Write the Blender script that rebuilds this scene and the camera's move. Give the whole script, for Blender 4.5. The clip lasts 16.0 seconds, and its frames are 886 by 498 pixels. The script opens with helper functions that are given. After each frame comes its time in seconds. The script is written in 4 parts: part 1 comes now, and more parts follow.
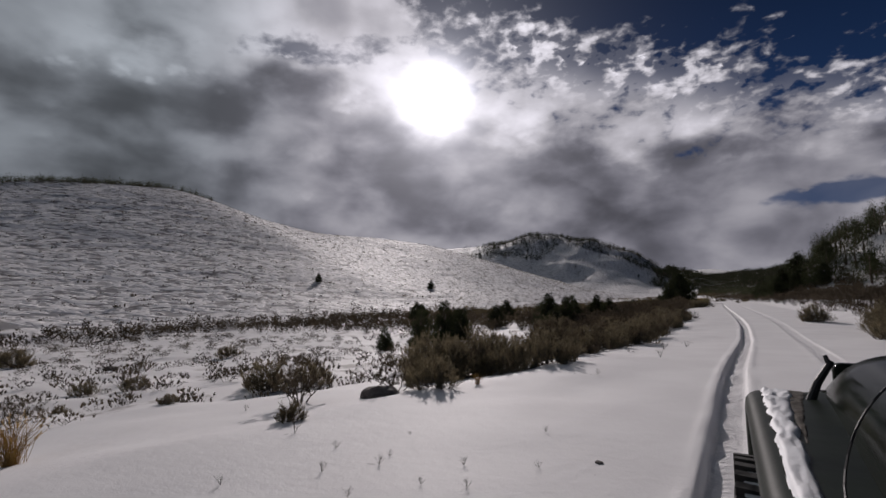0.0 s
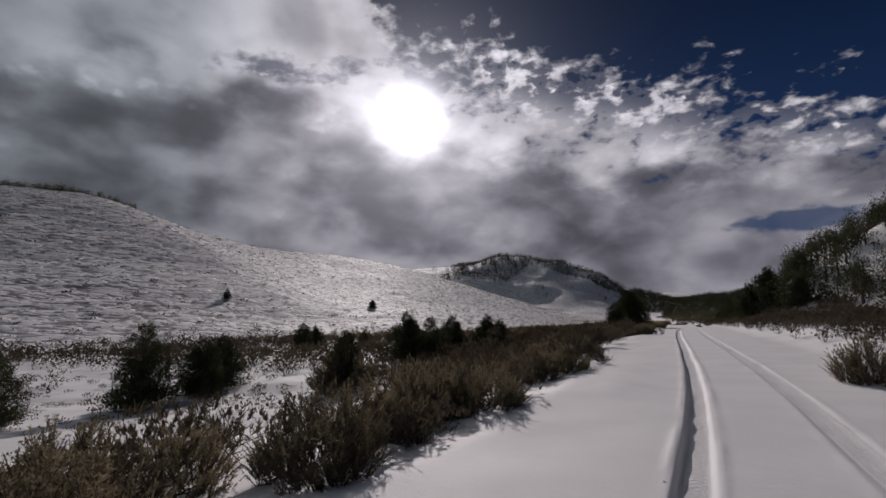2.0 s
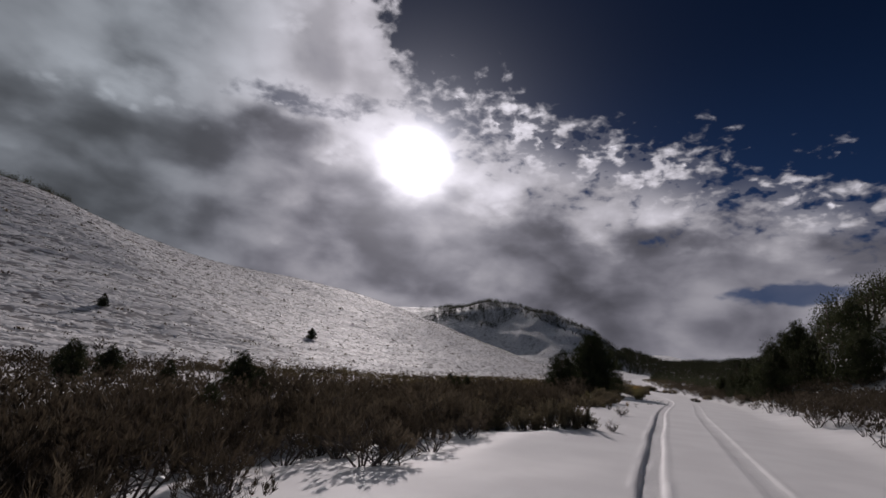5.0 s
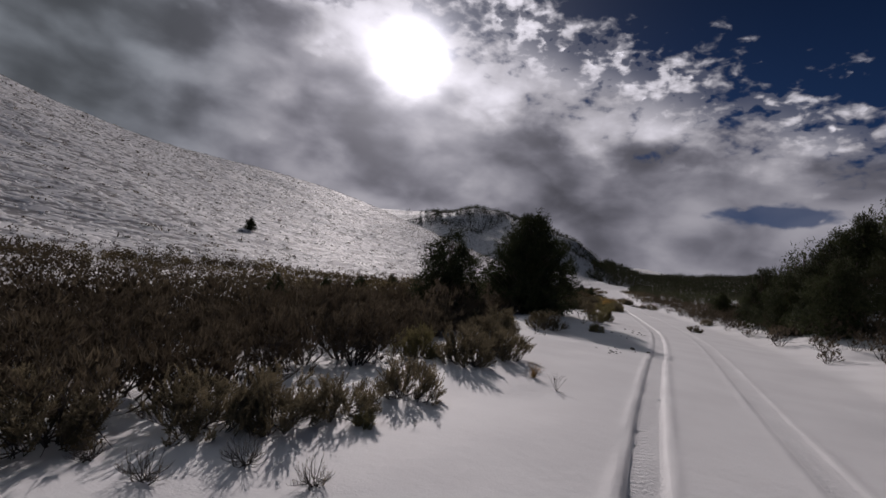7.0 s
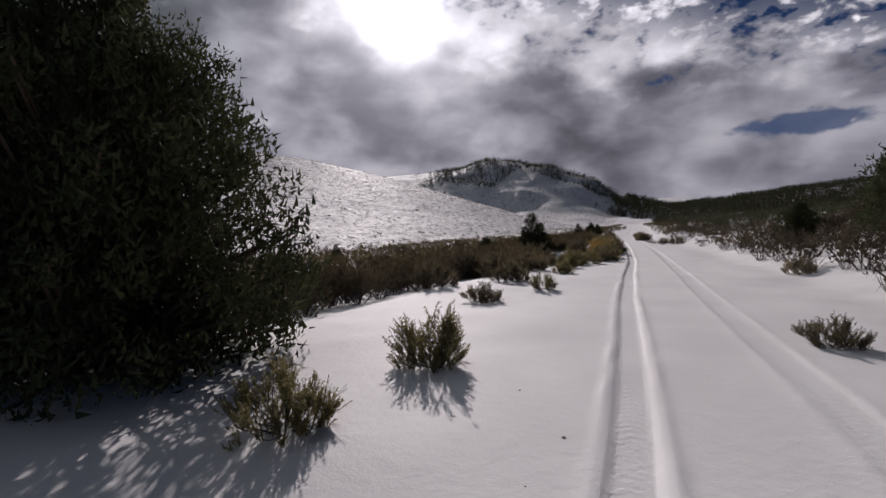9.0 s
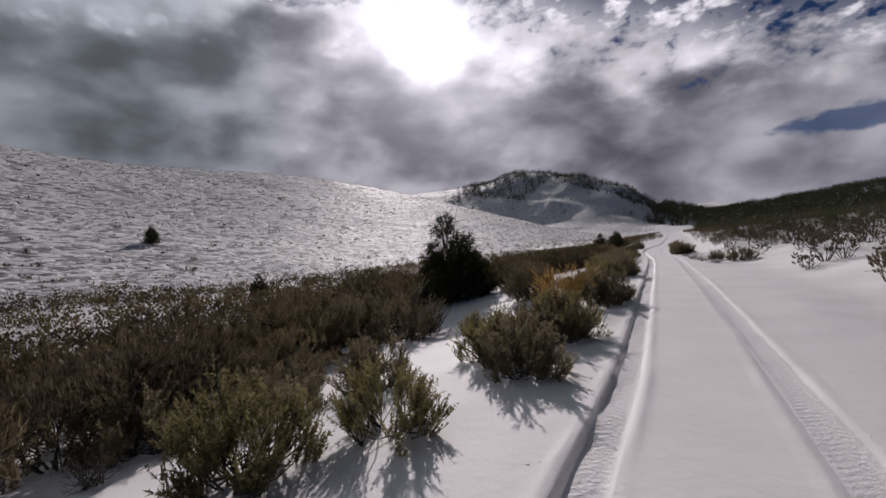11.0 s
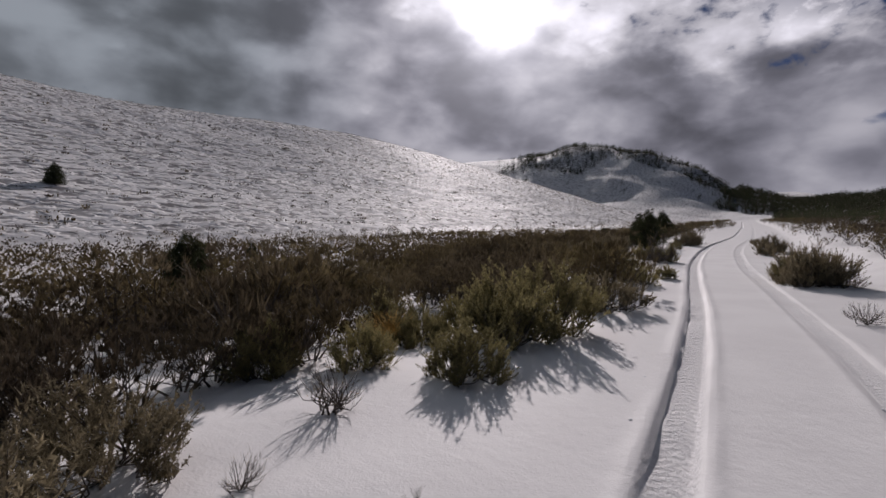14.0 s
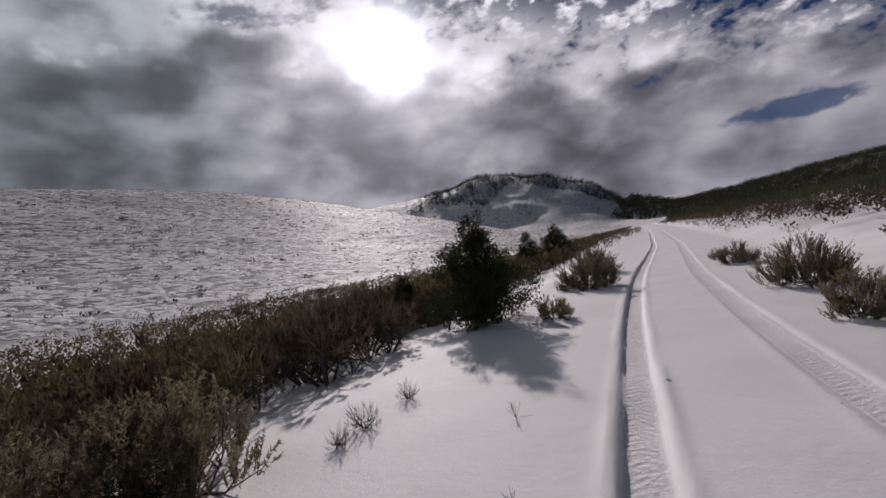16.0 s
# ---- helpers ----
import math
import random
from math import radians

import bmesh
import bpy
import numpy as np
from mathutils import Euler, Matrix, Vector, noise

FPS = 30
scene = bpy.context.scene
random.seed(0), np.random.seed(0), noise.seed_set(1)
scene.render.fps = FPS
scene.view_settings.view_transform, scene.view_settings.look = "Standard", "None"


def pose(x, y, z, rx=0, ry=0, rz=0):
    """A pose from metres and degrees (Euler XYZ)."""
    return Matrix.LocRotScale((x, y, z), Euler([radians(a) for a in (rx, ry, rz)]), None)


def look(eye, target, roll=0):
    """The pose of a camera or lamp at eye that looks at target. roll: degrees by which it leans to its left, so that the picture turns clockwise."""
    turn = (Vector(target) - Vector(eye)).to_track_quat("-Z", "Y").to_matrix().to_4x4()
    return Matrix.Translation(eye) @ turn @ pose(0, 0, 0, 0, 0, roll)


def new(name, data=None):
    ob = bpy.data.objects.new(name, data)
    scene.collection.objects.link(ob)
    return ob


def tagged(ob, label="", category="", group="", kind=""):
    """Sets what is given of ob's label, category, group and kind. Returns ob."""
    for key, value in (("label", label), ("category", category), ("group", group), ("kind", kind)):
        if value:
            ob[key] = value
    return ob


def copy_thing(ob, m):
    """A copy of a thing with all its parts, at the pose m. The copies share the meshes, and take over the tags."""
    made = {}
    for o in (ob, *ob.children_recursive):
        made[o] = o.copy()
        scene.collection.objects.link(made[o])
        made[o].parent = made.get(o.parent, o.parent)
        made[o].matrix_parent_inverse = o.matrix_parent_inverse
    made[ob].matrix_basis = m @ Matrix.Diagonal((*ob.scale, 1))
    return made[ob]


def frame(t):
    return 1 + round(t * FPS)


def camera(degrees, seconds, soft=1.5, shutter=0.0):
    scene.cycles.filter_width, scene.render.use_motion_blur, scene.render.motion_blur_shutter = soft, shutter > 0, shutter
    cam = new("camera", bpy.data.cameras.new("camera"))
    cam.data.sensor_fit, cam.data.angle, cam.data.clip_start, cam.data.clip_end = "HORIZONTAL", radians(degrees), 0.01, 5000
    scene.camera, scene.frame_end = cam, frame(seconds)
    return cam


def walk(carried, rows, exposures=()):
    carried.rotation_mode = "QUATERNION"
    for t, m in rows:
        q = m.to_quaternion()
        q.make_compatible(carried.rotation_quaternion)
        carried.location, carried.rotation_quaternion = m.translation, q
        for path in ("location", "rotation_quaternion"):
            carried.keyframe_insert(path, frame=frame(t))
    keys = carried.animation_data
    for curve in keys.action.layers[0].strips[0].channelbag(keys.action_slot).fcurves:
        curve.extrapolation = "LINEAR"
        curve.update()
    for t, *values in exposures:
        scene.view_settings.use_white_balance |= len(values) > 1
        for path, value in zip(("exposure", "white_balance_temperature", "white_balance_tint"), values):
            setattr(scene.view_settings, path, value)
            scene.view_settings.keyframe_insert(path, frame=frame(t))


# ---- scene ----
cam = camera(85.3, 16.0, soft=1.55)

# ---- camera ----
PATH = [
    (0.0, pose(0.000, -0.000, 1.272, 96.05, 0.81, 29.01)),
    (0.5, pose(0.173, 4.604, 1.414, 94.27, -0.08, 32.15)),
    (1.0, pose(0.580, 9.208, 1.390, 95.17, 0.74, 35.75)),
    (1.5, pose(1.015, 13.637, 1.322, 96.04, -2.44, 32.24)),
    (2.0, pose(1.117, 18.277, 1.216, 98.48, 0.40, 25.68)),
    (2.5, pose(1.216, 22.379, 1.132, 101.70, -4.20, 26.18)),
    (3.0, pose(1.305, 25.646, 1.283, 104.38, -2.30, 26.33)),
    (3.2, pose(1.335, 27.045, 1.306, 104.40, -4.00, 25.34)),
    (5.3, pose(1.449, 45.360, 1.491, 103.07, -4.75, 24.12)),
    (5.5, pose(1.471, 47.300, 1.512, 100.98, -1.44, 25.42)),
    (6.0, pose(1.327, 52.169, 1.561, 97.98, -1.47, 25.63)),
    (6.5, pose(1.075, 57.324, 1.647, 98.85, -3.84, 21.72)),
    (7.0, pose(1.028, 62.632, 1.686, 92.46, -7.43, 22.61)),
    (7.5, pose(1.430, 67.990, 1.742, 86.63, 2.32, 16.07)),
    (8.0, pose(1.780, 73.314, 1.719, 84.95, -1.44, 18.44)),
    (8.5, pose(1.860, 78.512, 1.693, 81.07, -6.15, 23.99)),
    (8.7, pose(1.889, 80.555, 1.689, 87.36, -0.84, 23.20)),
    (10.8, pose(1.306, 100.809, 1.631, 86.05, 2.61, 31.42)),
    (11.0, pose(1.155, 102.687, 1.589, 89.71, 3.30, 29.30)),
    (11.5, pose(0.805, 107.300, 1.470, 85.86, 0.57, 34.63)),
    (12.0, pose(0.247, 111.937, 1.383, 92.69, 4.17, 34.39)),
    (12.5, pose(-0.350, 116.756, 1.535, 83.41, -0.37, 32.08)),
    (13.0, pose(-0.672, 121.538, 1.572, 85.92, -0.71, 33.46)),
    (13.5, pose(-1.081, 126.074, 1.520, 83.75, -3.15, 36.51)),
    (14.0, pose(-1.563, 130.220, 1.446, 86.21, -1.02, 35.78)),
    (14.5, pose(-2.020, 134.177, 1.453, 88.50, -0.32, 38.04)),
    (15.0, pose(-2.799, 139.476, 1.447, 88.25, 1.76, 33.70)),
    (15.5, pose(-3.559, 144.777, 1.466, 88.95, 0.76, 30.80)),
    (16.0, pose(-4.346, 150.227, 1.358, 90.70, 7.79, 26.26)),
]
EXPOSURES = [(0.0, -0.27, 6300, 19), (3.2, -0.36, 6300, 20), (6.5, -0.38, 6300, 20), (8.0, 0.0, 6250, 20), (12.5, 0.05, 6250, 20),
             (14.5, 0.05, 6250, 20), (16.0, -0.05, 6250, 20)]
walk(cam, PATH, EXPOSURES)

# ---- world, sun, exposure ----
SUN_AZ, SUN_EL = 29.5, 23.6          # degrees left of +y, degrees up
SUN_DIR = Vector((-math.sin(radians(SUN_AZ)) * math.cos(radians(SUN_EL)),
                  math.cos(radians(SUN_AZ)) * math.cos(radians(SUN_EL)), math.sin(radians(SUN_EL))))
sun = new("sun", bpy.data.lights.new("sun", "SUN"))
sun.data.energy, sun.data.angle, sun.data.color = 2.7, radians(0.8), (1.0, 0.935, 0.855)
sun.matrix_world = look(SUN_DIR * 200, (0, 0, 0))


class Nodes:
    """Short calls for building a node tree."""

    def __init__(self, tree):
        self.t = tree
        tree.nodes.clear()

    def add(self, kind, **values):
        n = self.t.nodes.new(kind)
        for key, value in values.items():
            if key == "operation":
                n.operation = value
            elif key == "blend":
                n.data_type, n.blend_type = "RGBA", value
            elif key == "dims":
                n.noise_dimensions = value
            elif key == "feature":
                n.feature = value
        return n

    def put(self, socket, value):
        if hasattr(value, "links"):
            self.t.links.new(value, socket)
        elif isinstance(value, (tuple, list)) and len(value) == 3 and socket.type == "RGBA":
            socket.default_value = (*value, 1)
        else:
            socket.default_value = value

    def math(self, op, a, b=0.0, c=0.0, clamp=False):
        n = self.add("ShaderNodeMath", operation=op)
        n.use_clamp = clamp
        for i, v in enumerate((a, b, c)):
            self.put(n.inputs[i], v)
        return n.outputs[0]

    def step(self, v, lo, hi, a=0.0, b=1.0, smooth=True):
        n = self.add("ShaderNodeMapRange")
        n.interpolation_type = "SMOOTHSTEP" if smooth else "LINEAR"
        for i, x in enumerate((v, lo, hi, a, b)):
            self.put(n.inputs[i], x)
        return n.outputs[0]

    def mix(self, f, a, b, blend="MIX"):
        n = self.add("ShaderNodeMix", blend=blend)
        self.put(n.inputs[0], f), self.put(n.inputs[6], a), self.put(n.inputs[7], b)
        return n.outputs[2]

    def noise(self, vec, scale, detail=4.0, rough=0.55, warp=0.0):
        n = self.add("ShaderNodeTexNoise")
        if vec is not None:
            self.put(n.inputs["Vector"], vec)
        n.inputs["Scale"].default_value, n.inputs["Detail"].default_value = scale, detail
        n.inputs["Roughness"].default_value, n.inputs["Distortion"].default_value = rough, warp
        return n.outputs["Fac"]

    def xyz(self, x, y, z=0.0):
        n = self.add("ShaderNodeCombineXYZ")
        for i, v in enumerate((x, y, z)):
            self.put(n.inputs[i], v)
        return n.outputs[0]

    def bell(self, a, b, a0, b0, ra, rb):
        """exp(-((a-a0)/ra)^2 - ((b-b0)/rb)^2)"""
        p = self.math("DIVIDE", self.math("SUBTRACT", a, a0), ra)
        q = self.math("DIVIDE", self.math("SUBTRACT", b, b0), rb)
        r = self.math("ADD", self.math("MULTIPLY", p, p), self.math("MULTIPLY", q, q))
        return self.math("EXPONENT", self.math("MULTIPLY", r, -1.0))


def build_sky():
    world = bpy.data.worlds.new("sky")
    world.use_nodes = True
    scene.world = world
    n = Nodes(world.node_tree)
    out, back = n.add("ShaderNodeOutputWorld"), n.add("ShaderNodeBackground")
    n.t.links.new(back.outputs[0], out.inputs[0])
    way = n.add("ShaderNodeTexCoord").outputs["Generated"]
    sep = n.add("ShaderNodeSeparateXYZ")
    n.put(sep.inputs[0], way)
    x, y, z = sep.outputs
    deg = 180 / math.pi
    az = n.math("MULTIPLY", n.math("ARCTAN2", n.math("MULTIPLY", x, -1.0), y), deg)
    el = n.math("MULTIPLY", n.math("ARCSINE", z), deg)
    # clear sky
    clear = n.add("ShaderNodeTexSky")
    clear.sky_type, clear.sun_disc = "NISHITA", False
    clear.sun_elevation, clear.sun_rotation = radians(SUN_EL), radians(-SUN_AZ)
    clear.altitude, clear.air_density, clear.dust_density, clear.ozone_density = 2000, 0.8, 0.1, 2.5
    blue = n.mix(1.0, clear.outputs[0], (0.0080, 0.0122, 0.0172), "MULTIPLY")
    deep = n.step(el, 16.0, 38.0, 1.0, 0.55)
    blue = n.mix(1.0, blue, n.xyz(deep, deep, deep), "MULTIPLY")
    # clouds, in degrees of azimuth and height
    def spot(k, z):
        return n.xyz(n.math("MULTIPLY", az, 0.05), n.math("MULTIPLY", el, k), z)
    big = n.noise(spot(0.075, 0.0), 1.5, 4.0, 0.45, 0.1)
    mid = n.noise(spot(0.08, 9.0), 2.6, 5.0, 0.42, 0.15)
    fine = n.noise(spot(0.085, 3.0), 9.5, 4.0, 0.5, 0.2)

    def lumps(scale, warp, z):
        cell = n.add("ShaderNodeTexVoronoi", feature="F1")
        n.put(cell.inputs["Vector"], n.xyz(n.math("ADD", n.math("MULTIPLY", az, 0.05), n.math("MULTIPLY", fine, warp)), n.math("ADD", n.math("MULTIPLY", el, 0.085), n.math("MULTIPLY", mid, warp * 1.6)), z))
        cell.inputs["Scale"].default_value, cell.inputs["Detail"].default_value = scale, 3.0 if scale > 5 else 2.0
        return n.step(cell.outputs["Distance"], 0.08, 0.72, 1.0, 0.0)
    lump, billow = lumps(7.0, 0.14, 1.0), lumps(2.6, 0.16, 5.0)
    edge = n.math("ADD", n.math("MULTIPLY", az, 0.28), 24.0)
    edge = n.math("ADD", edge, n.math("MULTIPLY", n.math("MAXIMUM", n.math("SUBTRACT", az, 31.0), 0.0), 1.25))
    fade = n.step(n.math("SUBTRACT", el, edge), -1.0, 9.0, 24.0, 12.0)
    ragged = n.math("ADD", n.math("MULTIPLY", n.math("SUBTRACT", lump, 0.5), 3.0), n.math("MULTIPLY", n.math("SUBTRACT", mid, 0.5), 16.0))
    ragged = n.math("ADD", ragged, n.math("MULTIPLY", n.math("SUBTRACT", fine, 0.5), fade))
    above = n.math("SUBTRACT", el, n.math("ADD", edge, ragged))
    open_sky = n.step(above, -3.4, 3.6)
    hole = n.math("MULTIPLY", n.bell(az, el, -11.5, 9.4, 4.6, 1.0), n.step(mid, 0.3, 0.6, 0.55, 1.15))
    hole = n.math("ADD", hole, n.math("MULTIPLY", n.bell(az, el, 46.0, 27.6, 7.0, 1.4), 0.6))
    hole = n.math("ADD", hole, n.math("MULTIPLY", n.bell(az, el, 37.0, 29.0, 3.0, 1.6), 0.3))
    hole = n.step(n.math("ADD", hole, n.math("ADD", n.math("MULTIPLY", n.math("SUBTRACT", fine, 0.5), 0.9), n.math("MULTIPLY", n.math("SUBTRACT", 0.5, lump), 0.45))), 0.38, 0.8)
    open_sky = n.math("MAXIMUM", open_sky, n.math("MULTIPLY", hole, 0.78))
    # blue gaps between the small cells along the rim
    rim = n.math("MULTIPLY", n.step(n.math("SUBTRACT", el, edge), -6.5, -0.5), n.step(az, 37.0, 29.0))
    gap = n.math("MULTIPLY", rim, n.step(n.math("ADD", fine, n.math("MULTIPLY", n.math("SUBTRACT", lump, 0.5), 0.2)), 0.52, 0.38))
    open_sky = n.math("MAXIMUM", open_sky, n.math("MULTIPLY", gap, 0.85))
    # how bright the cloud is: thin near the sun, dark underneath
    toward = n.add("ShaderNodeVectorMath", operation="DOT_PRODUCT")
    n.put(toward.inputs[0], way)
    toward.inputs[1].default_value = SUN_DIR
    apart = n.math("MULTIPLY", n.math("ARCCOSINE", n.math("MINIMUM", toward.outputs["Value"], 1.0)), deg)
    near = n.math("EXPONENT", n.math("MULTIPLY", n.math("DIVIDE", apart, 15.0), -1.0))
    line = n.math("ADD", n.step(az, 2.0, 48.0, 11.0, 19.5), n.math("MULTIPLY", n.math("SUBTRACT", big, 0.5), 5.0))
    up = n.math("SUBTRACT", el, line)
    up = n.math("ADD", up, n.math("ADD", n.math("MULTIPLY", n.math("SUBTRACT", mid, 0.5), 11.0), n.math("MULTIPLY", n.math("SUBTRACT", billow, 0.5), 6.5)))
    up = n.math("ADD", up, n.math("ADD", n.math("MULTIPLY", n.math("SUBTRACT", lump, 0.5), 0.8), n.math("MULTIPLY", n.math("SUBTRACT", fine, 0.5), 3.0)))
    high = n.step(up, -1.4, 4.4)
    pale = n.math("MULTIPLY", n.step(big, 0.25, 0.75, 0.50, 0.90), n.math("MULTIPLY", n.step(az, 30.0, 62.0, 1.0, 0.55), n.step(az, 64.0, 120.0, 1.0, 0.65)))
    pale = n.math("MULTIPLY", pale, n.step(az, 2.0, 16.0, 1.22, 1.0))
    dark = n.math("MULTIPLY", n.step(mid, 0.25, 0.75, 0.13, 0.27), n.step(az, -2.0, 12.0, 1.35, 1.0))
    tone = n.math("ADD", n.math("MULTIPLY", high, pale), n.math("MULTIPLY", n.math("SUBTRACT", 1.0, high), dark))
    tone = n.math("MULTIPLY", tone, n.step(billow, 0.05, 0.9, 0.80, 1.14))
    tone = n.math("MULTIPLY", tone, n.step(mid, 0.25, 0.75, 0.74, 1.26))
    # one dark bank of cloud below the sun, with a sharp upper rim
    bank = n.math("SUBTRACT", n.step(az, 4.0, 17.0, 9.5, 15.5), el)
    bank = n.math("ADD", bank, n.math("ADD", n.math("MULTIPLY", n.math("SUBTRACT", fine, 0.5), 2.0), n.math("MULTIPLY", n.math("SUBTRACT", mid, 0.5), 7.0)))
    bank = n.math("MULTIPLY", n.step(bank, -0.2, 1.1), n.math("MULTIPLY", n.step(bank, 7.5, 3.0), n.math("MULTIPLY", n.step(az, 30.0, 18.0), n.step(az, 0.0, 6.0))))
    tone = n.math("MULTIPLY", tone, n.math("SUBTRACT", 1.0, n.math("MULTIPLY", bank, 0.48)))
    # broken cells of thin cloud below the clear sky
    cells = n.step(n.math("SUBTRACT", el, edge), -9.0, -2.0)
    cells = n.math("MULTIPLY", cells, n.step(az, 46.0, 30.0))
    puff = n.math("ADD", n.math("MULTIPLY", lump, 0.35), n.math("MULTIPLY", fine, 0.8))
    tone = n.math("MULTIPLY", tone, n.math("ADD", 1.0, n.math("MULTIPLY", cells, n.step(puff, 0.40, 0.75, -0.45, 0.4))))
    low = n.math("MULTIPLY", n.step(el, 0.5, 8.0, 1.0, 0.0), n.step(az, 20.0, 0.0, 0.7, 1.3))
    tone = n.math("ADD", tone, n.math("MULTIPLY", low, 0.10))
    tone = n.math("ADD", tone, n.math("MULTIPLY", near, n.step(mid, 0.25, 0.7, 0.10, 0.5)))
    grey = n.mix(n.step(tone, 0.06, 0.5), (0.865, 0.88, 1.0), (0.985, 0.982, 1.0))
    grey = n.mix(n.math("MULTIPLY", n.step(az, 40.0, 64.0), 0.75), grey, (0.83, 0.97, 1.0))
    cloud = n.mix(1.0, grey, n.xyz(tone, tone, tone), "MULTIPLY")
    sky = n.mix(open_sky, cloud, blue)
    # the sun's own glare through the thin cloud
    fuzz = n.math("ADD", apart, n.math("MULTIPLY", n.math("SUBTRACT", fine, 0.5), 2.2))
    fuzz = n.math("DIVIDE", n.math("MAXIMUM", fuzz, 0.0), 3.0)
    core = n.math("MULTIPLY", n.math("EXPONENT", n.math("MULTIPLY", n.math("MULTIPLY", fuzz, fuzz), -1.0)), 3.0)
    halo = n.math("MULTIPLY", n.math("EXPONENT", n.math("DIVIDE", apart, -5.5)), 0.75)
    glare = n.math("ADD", core, halo)
    sky = n.mix(1.0, sky, n.xyz(glare, glare, glare), "ADD")
    n.put(back.inputs["Color"], sky)
    back.inputs["Strength"].default_value = 1.0


build_sky()

# ---- materials ----


def material(name, build, rough=0.8, metal=0.0):
    m = bpy.data.materials.new(name)
    m.use_nodes = True
    n = Nodes(m.node_tree)
    out, b = n.add("ShaderNodeOutputMaterial"), n.add("ShaderNodeBsdfPrincipled")
    n.t.links.new(b.outputs[0], out.inputs[0])
    b.inputs["Roughness"].default_value, b.inputs["Metallic"].default_value = rough, metal
    build(n, b)
    return m


def bump(n, b, height, strength, distance=0.02):
    k = n.add("ShaderNodeBump")
    k.inputs["Strength"].default_value, k.inputs["Distance"].default_value = strength, distance
    n.put(k.inputs["Height"], height)
    n.t.links.new(k.outputs[0], b.inputs["Normal"])


def plain(low, high, scale=8.0, rough=0.85, metal=0.0, relief=0.3, per_thing=0.0, sub=0.0):
    """Two colours mixed by noise at two scales, with relief; per_thing varies the value from thing to thing."""
    def build(n, b):
        co = n.add("ShaderNodeTexCoord").outputs["Object"]
        a, c = n.noise(co, scale, 6.0, 0.6), n.noise(co, scale * 0.13, 3.0)
        f = n.math("ADD", n.math("MULTIPLY", a, 0.6), n.math("MULTIPLY", c, 0.4))
        col = n.mix(n.step(f, 0.32, 0.68), low, high)
        if per_thing:
            r = n.add("ShaderNodeObjectInfo").outputs["Random"]
            i = n.add("ShaderNodeNewGeometry").outputs["Random Per Island"]
            v = n.math("ADD", n.math("MULTIPLY", r, per_thing), n.math("MULTIPLY", i, per_thing))
            v = n.math("ADD", v, 1.0 - per_thing)
            col = n.mix(1.0, col, n.xyz(v, v, v), "MULTIPLY")
        n.put(b.inputs["Base Color"], col)
        if sub:
            b.inputs["Subsurface Weight"].default_value = sub
        bump(n, b, a, relief)
    return build


def leafy(low, high, scale, per_thing, through_light=0.35):
    """Foliage: light also comes through the leaves."""
    def build(n, b):
        plain(low, high, scale, relief=0.1, per_thing=per_thing)(n, b)
        colour = b.inputs["Base Color"].links[0].from_socket
        thin, both = n.add("ShaderNodeBsdfTranslucent"), n.add("ShaderNodeMixShader")
        n.put(thin.inputs[0], colour)
        both.inputs[0].default_value = through_light
        out = [k for k in n.t.nodes if k.bl_idname == "ShaderNodeOutputMaterial"][0]
        n.t.links.new(b.outputs[0], both.inputs[1])
        n.t.links.new(thin.outputs[0], both.inputs[2])
        n.t.links.new(both.outputs[0], out.inputs[0])
        b.inputs["Specular IOR Level"].default_value = 0.2
    return build


